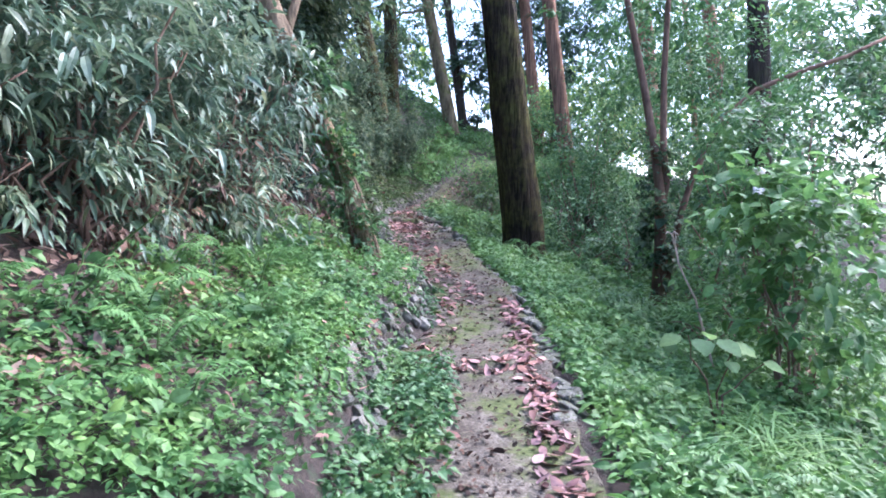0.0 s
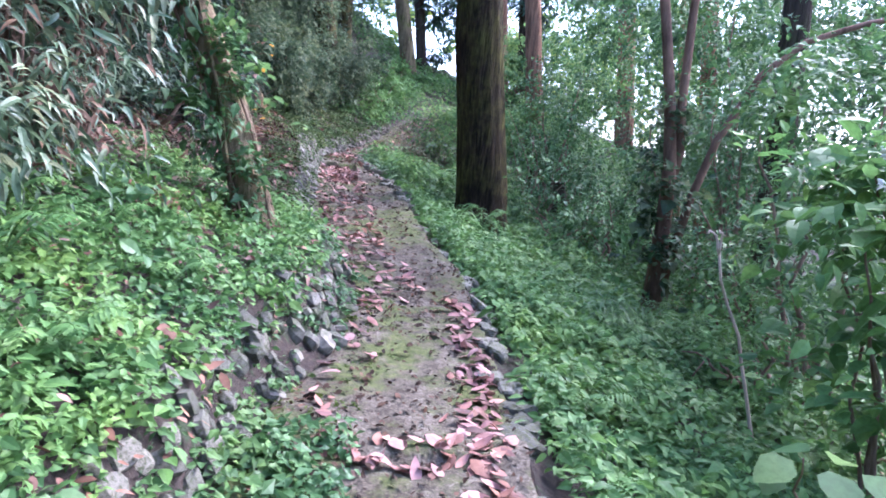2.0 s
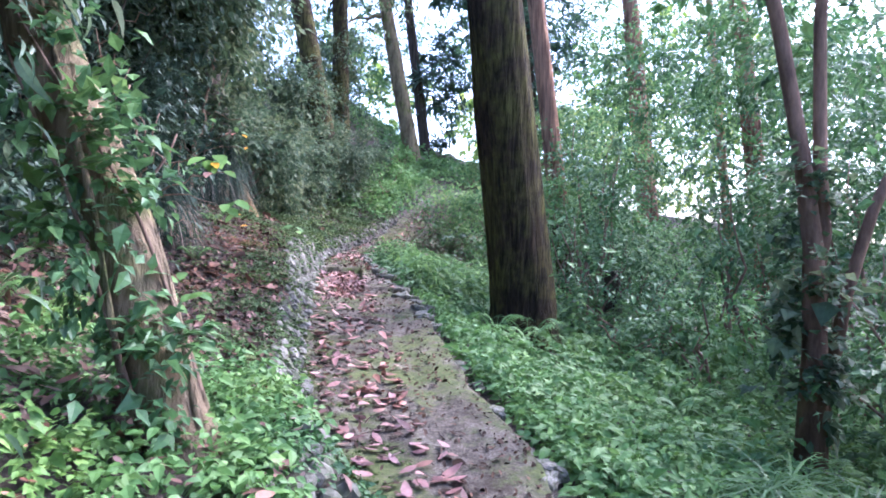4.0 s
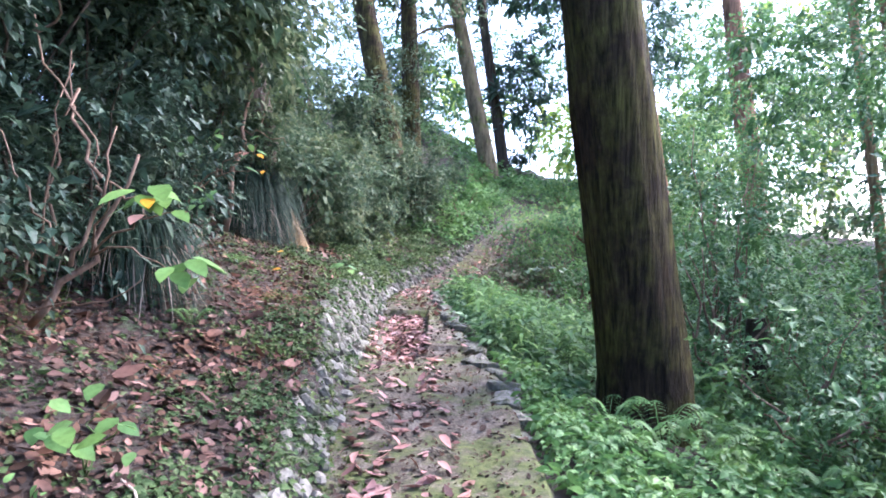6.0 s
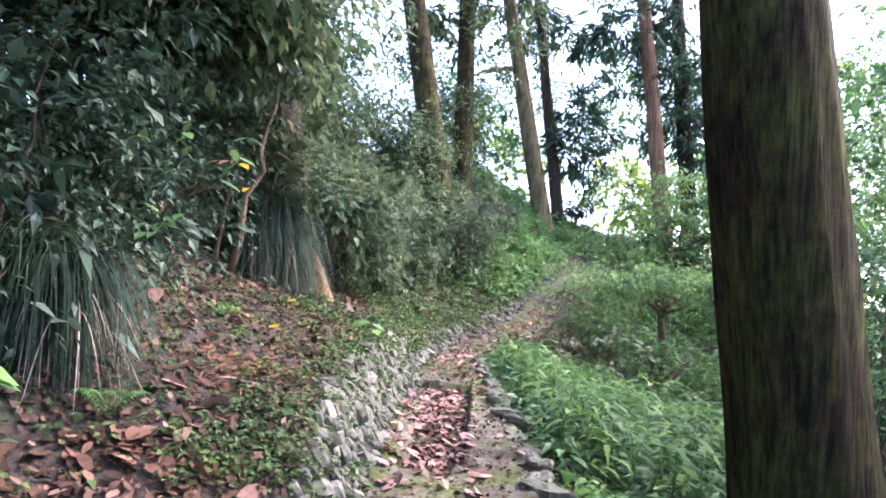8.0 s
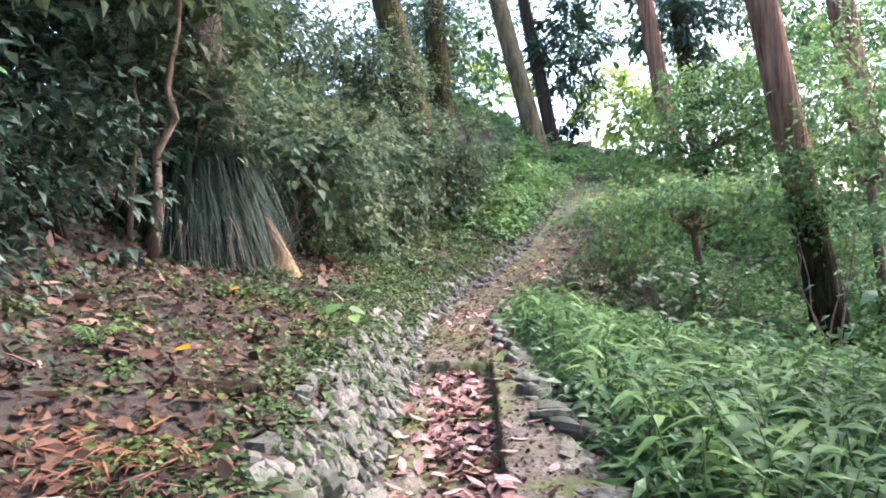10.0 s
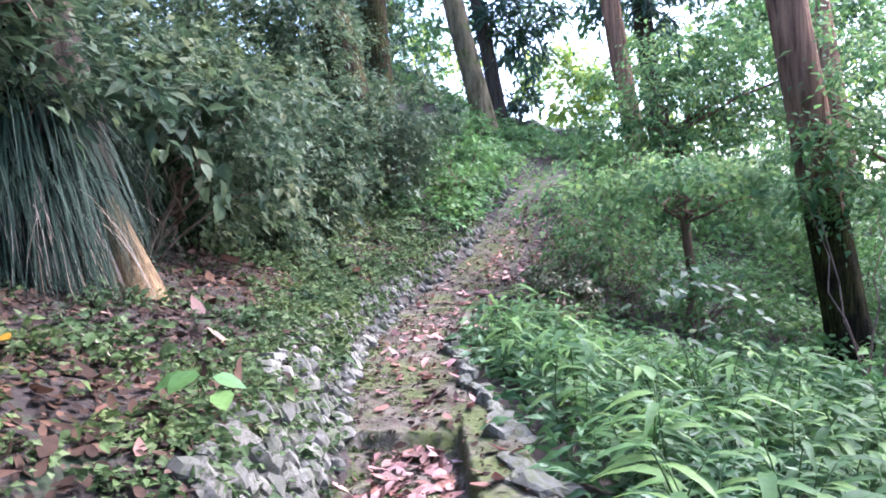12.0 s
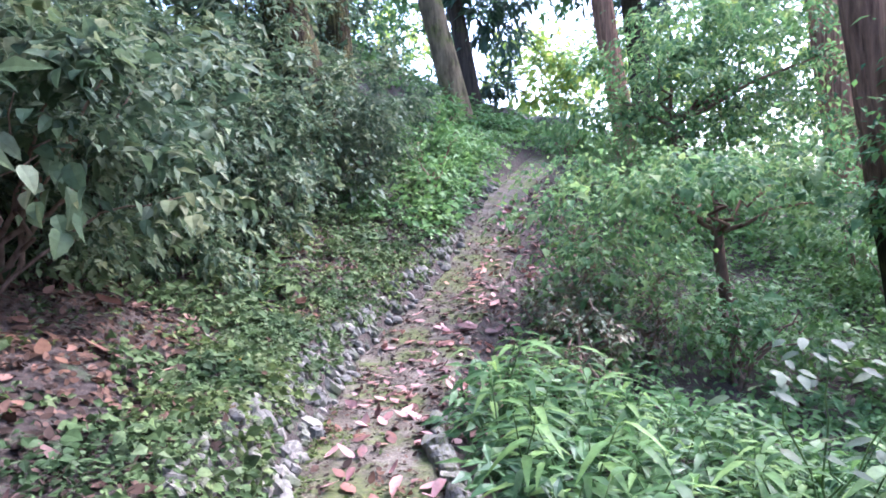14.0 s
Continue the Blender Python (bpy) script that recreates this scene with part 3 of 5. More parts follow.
def twin_tree():
    x, y = 2.74, 5.62
    z = on_ground(x, y)
    root = base("forest_tree", x, y, z - 0.1, "two-stemmed tree with ivy round its foot", "tree")
    o = np.array((x, y, z - 0.1))
    for pts, r in (([(2.75, 5.62, z - 0.1), (2.74, 5.6, 1.5), (2.71, 5.6, 2.1), (2.62, 5.6, 2.65), (2.46, 5.6, 3.38), (2.2, 5.7, 4.6), (1.9, 5.8, 6.2)], (0.10, 0.068, 0.056, 0.047, 0.042, 0.035, 0.02)),
                   ([(2.74, 5.63, 1.9), (2.78, 5.62, 2.2), (2.73, 5.6, 2.6), (2.70, 5.6, 3.39), (2.72, 5.6, 4.6), (2.8, 5.6, 6.4)], (0.046, 0.042, 0.038, 0.035, 0.03, 0.02)),
                   ([(2.82, 5.68, 0.95), (2.98, 5.7, 1.85), (3.12, 5.7, 2.35), (3.42, 5.74, 2.95), (3.8, 5.8, 3.3), (4.3, 5.86, 3.52), (4.85, 5.9, 3.72), (5.6, 6.0, 4.1)], (0.042, 0.036, 0.033, 0.03, 0.028, 0.026, 0.023, 0.016))):
        v, f = tube_arrays(np.array(pts) - o, r, 12, 0.07)
        soup("stem", v, f, BARK_TWIN, root, smooth=True)
    v, f = clumps_in([(2.4, 5.8, 4.4, 1.2, 0.9, 0.6, 44), (3.4, 6.3, 3.7, 0.9, 0.8, 0.6, 36)], (0.085, 0.038), 28, 0.3)
    soup("crown", v - o, f, L_MID, root)["kind"] = "stuff"
    v, f = clumps_in([(2.72, 5.58, 1.6, 0.18, 0.16, 0.6, 40), (2.66, 5.58, 2.4, 0.16, 0.14, 0.35, 16)], (0.06, 0.05), 22, 0.16, 1.0)
    soup("ivy", v - o, f, L_DARK, root, "dark ivy")["kind"] = "stuff"


twin_tree()


def layered_tree(label, x, y, fork, r, limbs, layers, leaf, mat):
    """A small tree: short trunk, a fork of thin limbs, flat layers of leaves."""
    z = on_ground(x, y)
    root = base("maple_tree", x, y, z - 0.05, label, "tree")
    o = np.array((x, y, z - 0.05))
    v, f = tube_arrays(np.array([(x, y, z - 0.1), (x + 0.04, y, z + 0.4 * (fork - z)), (x - 0.01, y, z + 0.75 * (fork - z)), (x - 0.03, y, fork)]) - o, (r * 1.3, r, r * 0.9, r * 0.95), 14, 0.14)
    soup("trunk", v, f, BARK_TWIN, root, smooth=True)
    for n, to in enumerate(limbs):
        v, f = tube_arrays(bent((x - 0.03, y, fork - 0.05), to, 10, -0.06, 0.035, n + 2) - o, np.linspace(r * 0.42, r * 0.08, 10), 8, 0.12)
        soup("limb", v, f, BARK_TWIN, root, smooth=True)
    v, f = clumps_in(layers, leaf, 20, 0.42, 0.08, face_up=2.2)
    soup("foliage", v - o, f, mat, root)["kind"] = "stuff"


def maple():
    layered_tree("low spreading maple with flat layers of leaves", 1.93, 16.2, 2.72, 0.056,
                 [(1.35, 16.2, 3.08), (1.75, 15.9, 3.15), (2.35, 16.1, 3.1), (2.1, 16.7, 3.2), (1.5, 15.8, 2.92), (2.9, 15.8, 3.0)],
                 [(0.75, 16.2, 3.0, 0.65, 0.6, 0.12, 36), (1.5, 15.9, 3.16, 0.75, 0.6, 0.1, 44), (2.35, 16.2, 3.2, 0.6, 0.6, 0.1, 30), (1.2, 16.9, 3.4, 0.9, 0.6, 0.1, 38), (2.9, 16.9, 3.4, 0.7, 0.5, 0.1, 30),
                  (0.8, 15.7, 2.65, 0.5, 0.4, 0.12, 20), (1.15, 15.4, 2.35, 0.5, 0.4, 0.16, 18), (2.7, 15.6, 2.85, 0.7, 0.4, 0.1, 24), (3.4, 16.4, 3.5, 0.8, 0.5, 0.1, 30)], (0.075, 0.046), L_MAPLE)
    layered_tree("small tree with hanging light-green leaf layers", 2.8, 20.0, 4.2, 0.09,
                 [(1.8, 20.0, 4.6), (2.4, 19.6, 5.0), (3.6, 20.0, 4.7), (4.2, 20.2, 4.9), (2.9, 20.4, 5.4), (5.2, 19.6, 5.2)],
                 [(1.9, 19.8, 4.35, 0.8, 0.6, 0.12, 40), (3.0, 19.8, 4.75, 0.9, 0.7, 0.12, 50), (4.2, 20.2, 4.5, 0.9, 0.7, 0.14, 44), (2.3, 20.0, 5.2, 0.8, 0.6, 0.12, 36), (3.7, 20.2, 5.35, 0.9, 0.6, 0.12, 40), (3.2, 19.6, 4.05, 1.0, 0.5, 0.12, 34),
                  (5.1, 19.8, 5.0, 0.9, 0.7, 0.12, 36), (3.0, 20.4, 5.85, 0.9, 0.6, 0.12, 36), (4.6, 20.2, 5.9, 1.0, 0.7, 0.14, 38), (5.6, 20.2, 4.2, 0.9, 0.6, 0.14, 34)], (0.095, 0.052), L_MAPLE)
    layered_tree("slim tree with light-green leaf sprays beside the reddish cedar", 4.1, 16.0, 3.2, 0.06,
                 [(3.3, 15.4, 3.7), (3.9, 15.2, 4.3), (4.9, 15.8, 4.0), (4.4, 16.5, 4.8)],
                 [(3.2, 15.1, 3.55, 0.6, 0.4, 0.1, 26), (3.75, 14.9, 4.2, 0.7, 0.4, 0.1, 28), (4.8, 15.6, 3.9, 0.8, 0.5, 0.12, 34), (4.5, 16.2, 4.7, 0.9, 0.6, 0.12, 34), (3.0, 15.0, 3.0, 0.5, 0.3, 0.1, 18), (5.5, 16.0, 5.0, 0.8, 0.6, 0.12, 26), (3.6, 14.8, 2.7, 0.6, 0.4, 0.1, 22)], (0.08, 0.046), L_MAPLE)


maple()


# ---- shrubs and woods ----
def mass(line_pts, zlo, zhi, r, count, jitter=0.3):
    """Regions strung along a line of (x, y), between two heights above the ground."""
    out = []
    pts = np.array(line_pts, float)
    for t in np.linspace(0, 1, count):
        x, y = (np.interp(t, np.linspace(0, 1, len(pts)), pts[:, i]) + rng.uniform(-jitter, jitter) for i in (0, 1))
        g = on_ground(x, y)
        out.append((x, y, g + rng.uniform(zlo, zhi), r * rng.uniform(0.8, 1.3), r * rng.uniform(0.8, 1.3), r * rng.uniform(0.6, 1.0), int(26 * (r / 0.6) ** 2)))
    return out


def shrub_row(name, label, pts, zlo, zhi, r, count, mat, leaf, lower=0.45, **kw):
    """A row of separate shrubs along a line; each has one upper and one lower mass."""
    for n, reg in enumerate(mass(pts, zlo, zhi, r, count)):
        x, y, z = reg[:3]
        g = on_ground(x, y)
        low = (x + rng.uniform(-0.2, 0.2), y + rng.uniform(-0.2, 0.2), g + lower * (z - g), reg[3] * 0.85, reg[4] * 0.85, max(0.2, 0.8 * (1 - lower) * (z - g)), int(reg[6] * 0.8))
        shrub(name, label, x, y, [reg, low], mat, leaf, **kw)


# bamboo grass over the bank at the start
shrub_row("bamboo_grass", "bamboo grass with long grey-green leaves over the bank", [(-1.85, 0.8), (-1.7, 1.9), (-1.6, 2.8), (-1.6, 3.5)], 0.7, 1.5, 0.5, 9, L_SASA, (0.085, 0.021), per=46, spread=0.3, shape=LANCE, droop=0.45)
shrub_row("bamboo_grass", "tall bamboo grass thicket on the bank", [(-2.5, 1.0), (-2.4, 2.4), (-2.3, 3.8)], 1.4, 2.6, 0.8, 8, L_SASA, (0.09, 0.023), per=46, spread=0.36, shape=LANCE, droop=0.45)
shrub("bamboo_grass", "bamboo grass with dry brown leaves round the leaning tree", -1.15, 3.4, [(-1.3, 3.5, 2.75, 0.35, 0.35, 0.3, 34), (-1.05, 3.8, 3.0, 0.2, 0.2, 0.2, 14), (-1.45, 3.4, 1.9, 0.3, 0.4, 0.35, 18)], L_SASA, (0.075, 0.022), per=34, shape=LANCE, droop=0.7,
      extra=([(-1.3, 3.3, 2.1, 0.3, 0.4, 0.4, 24), (-1.5, 2.6, 1.8, 0.3, 0.5, 0.3, 20), (-1.15, 3.6, 2.5, 0.25, 0.3, 0.3, 12), (-1.6, 1.8, 1.65, 0.4, 0.5, 0.2, 10)], L_DRY, (0.07, 0.02), 26))
# dark evergreen thicket on the bank, its shade partly in the leaf colour
shrub_row("evergreen_shrub", "dark evergreen shrub on the bank", [(-2.2, 5.2), (-2.5, 7.0), (-3.05, 9.0), (-3.3, 10.8)], 1.5, 2.5, 0.8, 10, L_THICKET, (0.068, 0.031), lower=0.36, per=50, spread=0.34, stem_r=0.014, stems=3, stem_mat=BARK_DARK)
shrub_row("evergreen_shrub", "low dark evergreen shrub at the thicket's foot", [(-2.15, 5.4), (-2.5, 6.6), (-2.9, 7.8), (-3.05, 9.2), (-3.4, 10.4)], 0.3, 0.7, 0.5, 9, L_THICKET, (0.065, 0.03), lower=0.5, per=46, spread=0.3, stem_r=0.012, stems=2, stem_mat=BARK_DARK)
shrub_row("evergreen_shrub", "tall dark evergreen shrub high on the bank", [(-3.6, 5.0), (-4.0, 8.0), (-4.2, 11.0), (-4.4, 14.0)], 1.8, 3.6, 1.1, 11, L_THICKET, (0.11, 0.046), per=28, spread=0.4, stem_r=0.045)
shrub_row("evergreen_shrub", "leafy shrub overhanging the bank above the stone wall", [(-3.2, 13.2), (-2.85, 14.6), (-2.35, 16.2), (-1.95, 18.0), (-1.5, 19.6)], 0.75, 1.5, 0.65, 13, L_DARK, (0.075, 0.034), lower=0.42, per=50, spread=0.25, stem_r=0.012, stems=3, stem_mat=BARK_DARK)
shrub("evergreen_shrub", "leafy shrub with grey-green leaves leaning over the bank", -3.0, 13.6, [(-2.35, 13.5, 3.6, 0.5, 0.6, 0.35, 32), (-2.8, 13.5, 3.5, 0.6, 0.6, 0.4, 30)], L_DARK, (0.075, 0.03), per=34, spread=0.3)
shrub("leafy_shrub", "broad-leaved climber hanging over the bank", -2.9, 13.2, [(-2.2, 13.0, 3.45, 0.4, 0.35, 0.3, 18), (-2.6, 13.0, 3.75, 0.4, 0.35, 0.3, 16), (-1.95, 13.6, 3.15, 0.3, 0.3, 0.2, 8)], L_DARK, (0.07, 0.055), per=22, spread=0.26, stems=4, stem_r=0.01, shape=BROAD, droop=0.5)
shrub("evergreen_shrub", "shrub in front of the old tree's trunk", -3.0, 11.6, [(-2.75, 11.5, 4.2, 0.5, 0.4, 0.5, 44), (-3.2, 11.3, 3.8, 0.5, 0.4, 0.5, 36), (-2.45, 11.75, 3.6, 0.22, 0.2, 0.3, 16)], L_DARK, (0.09, 0.04), per=34, spread=0.3)
shrub_row("leafy_shrub", "grey-green shrub on the upper bank", [(-3.4, 14.0), (-3.0, 16.5), (-2.7, 19.0), (-2.4, 22)], 1.0, 2.3, 0.75, 11, L_DARK, (0.09, 0.042), per=38, spread=0.28, stems=4, stem_mat=BARK_DARK)
shrub_row("leafy_shrub", "bright green herbs below the leaning tree", [(-0.9, 19.0), (-0.7, 20.6), (-0.5, 22.6)], 0.15, 0.35, 0.4, 8, L_LIGHT, (0.08, 0.04), per=34, spread=0.25)
shrub_row("evergreen_shrub", "tall leafy shrub on the crown of the bank", [(-4.5, 12.6), (-4.2, 14.6), (-3.8, 16.6)], 2.0, 3.2, 1.0, 6, L_DARK, (0.085, 0.038), per=36, spread=0.4, stem_r=0.03)
# thicket on the lower side
shrub_row("leafy_shrub", "low dense shrub among the herbs below the path", [(3.0, 3.4), (3.3, 4.6), (3.3, 6.2), (2.9, 7.2)], 0.3, 0.7, 0.45, 6, L_LIGHT, (0.06, 0.03), per=32, spread=0.28)
shrub_row("leafy_shrub", "dense dark shrub in the thicket below the path", [(3.6, 4.2), (3.9, 5.8), (4.1, 7.4), (4.0, 8.6)], 0.9, 2.6, 0.8, 7, L_MID, (0.07, 0.034), per=28, spread=0.34, stem_r=0.025)
shrub_row("leafy_shrub", "mid-green shrub beside the cedar", [(2.5, 7.8), (2.8, 9.2), (3.2, 11.2), (3.9, 12.6)], 0.4, 1.3, 0.55, 9, L_MID, (0.055, 0.028), per=32, spread=0.28)
shrub_row("leafy_shrub", "tall light-green shrub in the thicket", [(4.9, 9.2), (5.6, 11.2), (6.3, 13)], 1.8, 3.8, 1.1, 4, L_MID, (0.075, 0.036), lower=0.75, per=22, spread=0.42, stem_r=0.04)
shrub_row("leafy_shrub", "light leafy shrub on the slope", [(4.9, 14.8), (4.6, 17.4), (4.0, 19.6), (2.8, 21.8)], 0.6, 2.0, 0.8, 7, L_LIGHT, (0.08, 0.038), per=22, spread=0.34)
shrub_row("azalea_shrub", "low brown-green azalea beside the upper path", [(0.42, 15.5), (0.6, 16.4), (1.0, 17.4), (1.5, 18.8), (1.95, 20.4)], 0.2, 0.45, 0.38, 9, L_AZALEA, (0.05, 0.022), per=44, spread=0.22)
shrub_row("azalea_shrub", "brown-leaved azalea with bare twigs below the maple", [(0.3, 14.9), (0.6, 15.3), (1.0, 15.6)], 0.25, 0.5, 0.36, 4, L_AZALEA, (0.05, 0.022), per=40, spread=0.22)
shrub("leafy_shrub", "leafy shrub hiding the foot of the maple", 1.7, 15.4, [(1.6, 15.4, 2.1, 0.5, 0.35, 0.25, 22), (2.2, 15.5, 1.95, 0.45, 0.35, 0.25, 18)], L_LIGHT, (0.065, 0.035), per=26, spread=0.28)
shrub_row("leafy_shrub", "leafy undergrowth beyond the maple", [(1.9, 18.0), (2.5, 19.4), (2.8, 21.0), (2.0, 23)], 0.3, 0.8, 0.6, 7, L_LIGHT, (0.07, 0.034), per=32, spread=0.3)


def woods(name, label, specs, mat, leaf, per=30, spread=0.7, flat=0.5):
    v, f = clumps_in(specs, leaf, per, spread, flat)
    return tagged(soup(name, v, f, mat), label, "woods", kind="stuff")


# Sunlight on these crowns is in the L_SUN colour
woods("far_woods", "far yellow-green woods beyond the crest, sunlight put into the leaf colour", [(3.9, 42, 9.6, 2.2, 2, 1.8, 70), (7.5, 42, 9, 4.0, 3, 3, 90), (-5, 42, 10, 5, 3, 4, 130), (12, 38, 8.5, 5, 4, 3.4, 120), (1.5, 40, 6.2, 3.0, 2, 0.7, 60), (16, 40, 13, 6, 3, 5, 120)], L_SUN, (0.36, 0.18), 26, 0.8)
woods("far_woods", "far dark woods beyond the crest", [(-13, 32, 9, 6, 6, 5, 150), (14, 26, 7, 5, 6, 5, 160), (-9, 24, 8, 4, 6, 3, 130), (10.5, 18, 5, 3, 6, 3.4, 55), (15, 17, 8, 3, 7, 3, 100)], L_DARK, (0.26, 0.115), 30, 0.75)
woods("far_woods", "leafy woods below the path", [(10, 8, 3.0, 2.0, 6, 2.4, 130), (8.5, 1, 2.2, 1.8, 5, 2.4, 120), (14, 12, 5, 3, 8, 3.4, 130), (9.5, 15, 6.2, 2.0, 5, 2.2, 22), (11, 30, 10, 4, 3, 4, 120), (17, 28, 12, 4, 4, 5, 120)], L_MID, (0.18, 0.08), 32, 0.55)
# Clumps at y 5-10 are mostly out of view, added to darken the bank
woods("leaf_canopy", "dark leaf canopy high over the bank, partly added out of view for shade", [(-4.5, 8, 6.4, 2.2, 4.5, 1.2, 220), (-4.5, 15, 8.0, 2.4, 4, 1.4, 120), (-7, 11, 5.5, 2, 8, 2.5, 240), (-2.3, 20, 8.2, 1.8, 2.0, 1.2, 50), (-2.8, 7.6, 5.3, 1.5, 2.9, 0.6, 340), (-2.6, 5.5, 5.4, 1.3, 2.0, 0.6, 150), (-1.5, 8.0, 6.2, 0.9, 2.6, 0.5, 70), (-2.4, 9.0, 4.9, 0.6, 1.6, 0.3, 60), (-3.2, 9.5, 5.0, 1.4, 2.2, 0.5, 200), (-1.9, 6.2, 5.2, 0.9, 1.6, 0.4, 90)], L_DARK, (0.105, 0.048), 62, 0.5)
woods("leaf_canopy", "green leaf canopy over the slope", [(4.8, 9.5, 6.4, 2.2, 3.5, 1.0, 14), (6.4, 16, 7.2, 2.6, 4, 1.2, 22), (6.6, 10.5, 4.6, 1.2, 2.4, 0.9, 40)], L_MID, (0.16, 0.075), 30, 0.5)
woods("leaf_layers", "light green sprays of leaves above the slope", [(5.2, 20, 5.6, 1.2, 1.6, 0.5, 16), (5.8, 21, 7.0, 1.5, 1.6, 0.5, 24), (6.2, 15.5, 4.6, 1.2, 1.6, 0.3, 20), (5.4, 12.5, 4.8, 0.9, 1.2, 0.3, 16), (5.0, 27, 7.0, 2.2, 1.5, 0.7, 50), (8.5, 26, 8.0, 2.5, 2, 0.8, 60), (8.0, 27, 10.5, 2.5, 2, 0.8, 50), (2.0, 29, 9.5, 2.0, 1.5, 0.8, 40), (3.5, 29, 11.5, 2.5, 1.5, 0.8, 40)], L_LIGHT, (0.12, 0.06), 30, 0.6, 0.2)
woods("leaf_layers", "dark cedar sprays between the far trunks", [(1.1, 27, 8.3, 0.7, 0.7, 1.2, 22), (0.8, 26.5, 6.0, 0.35, 0.35, 0.5, 12), (3.3, 25, 9.4, 1.3, 1.0, 1.3, 34), (4.6, 26, 10.5, 1.5, 1.0, 1.5, 34), (1.6, 27, 11.2, 1.4, 1.0, 1.2, 30)], L_CEDAR, (0.26, 0.07), 34, 0.5)
woods("far_woods", "fine leafy tree tops against the sky", [(-5.5, 30, 9.0, 3.0, 2, 3.5, 230), (-1.5, 31, 9.5, 2.2, 2, 3.0, 130), (2.5, 32, 12.0, 3.0, 2, 2.4, 140), (6.5, 31, 10, 3.0, 2, 3.0, 230), (10, 29, 7.5, 3.5, 2, 3.0, 260), (14, 29, 11, 4, 3, 3, 120), (9, 32, 4.5, 5.5, 2, 3.0, 300), (13.5, 23, 6.5, 3.5, 4, 4, 260)], L_MID, (0.13, 0.065), 30, 0.6)
woods("leaf_layers", "dense green foliage of the trees below the path", [(3.9, 10.8, 4.5, 1.3, 1.2, 0.7, 90), (5.2, 12, 5.1, 1.4, 1.5, 0.9, 90), (4.8, 9.4, 5.3, 1.3, 1.2, 0.5, 18)], L_MID, (0.075, 0.038), 36, 0.42)
# Never in view: added to hold back sky light from behind
woods("far_woods", "dark woods behind the walk's beginning, unseen, added to block light", [(-5, -6, 4, 4, 3, 4, 160), (6, -7, 4, 4, 3, 4, 160), (0, -10, 5, 6, 3, 4, 160)], L_DARK, (0.3, 0.13), 30, 0.8)
shrub("leafy_shrub", "light leafy sprays round the reddish cedar", 2.75, 14.0, [(2.85, 15.0, 3.2, 0.4, 0.25, 0.22, 14), (3.15, 14.9, 2.85, 0.4, 0.25, 0.2, 14), (3.6, 14.6, 3.5, 0.4, 0.4, 0.4, 14)], L_LIGHT, (0.08, 0.036), per=22, spread=0.26, stems=4, stem_r=0.012)
woods("leaf_layers", "mixed tree foliage between the far trunks", [(-0.5, 29, 9.0, 2.0, 1.5, 2.2, 44), (2.6, 30, 10.5, 2.2, 1.5, 2.0, 46), (5.6, 29, 9.5, 2.0, 1.5, 2.4, 50), (-3.2, 27, 9.5, 2.0, 2.0, 2.4, 70)], L_MID, (0.17, 0.08), 28, 0.55)
woods("leaf_layers", "green foliage of the lower trees", [(6.4, 17, 6.6, 1.6, 2.5, 0.6, 30), (4.6, 10.5, 5.6, 1.3, 2.2, 0.5, 26), (5.6, 7.0, 4.6, 1.3, 2.0, 1.0, 24), (6.4, 11.0, 3.2, 1.2, 1.6, 1.0, 24)], L_MID, (0.11, 0.05), 28, 0.45)
woods("leaf_layers", "dark foliage deep in the lower woods", [(7.2, 9, 2.8, 1.2, 3.0, 1.6, 70), (4.4, 22, 4.6, 1.5, 1.5, 1.0, 36)], L_DARK, (0.13, 0.06), 30, 0.5)
shrub_row("leafy_shrub", "tall leafy shrub behind the big cedar", [(2.6, 9.8), (2.9, 11.2), (3.3, 12.4)], 1.3, 2.9, 0.65, 6, L_MID, (0.06, 0.03), per=30, spread=0.32)

woods("far_woods", "hazy mid-green trees beyond the lower thicket", [(10.5, 17, 7.0, 2.5, 4, 2.0, 28), (9.0, 11, 5.0, 1.2, 3, 1.6, 60), (8.0, 30, 11.5, 3.0, 2, 2.0, 60)], L_MID, (0.2, 0.09), 30, 0.6)


# ---- low plants ----
def scatter_u(n, y0, y1, u0, u1, side, power=1.0):
    """Spots beside the path: side -1 the bank, +1 the slope; u is the distance from the path's edge."""
    y = rng.uniform(y0, y1, n)
    u = u0 + (u1 - u0) * rng.uniform(0, 1, n) ** power
    x = line(EDGE_L, y) - u if side < 0 else line(EDGE_R, y) + u
    return x, y, ground_z(x, y)


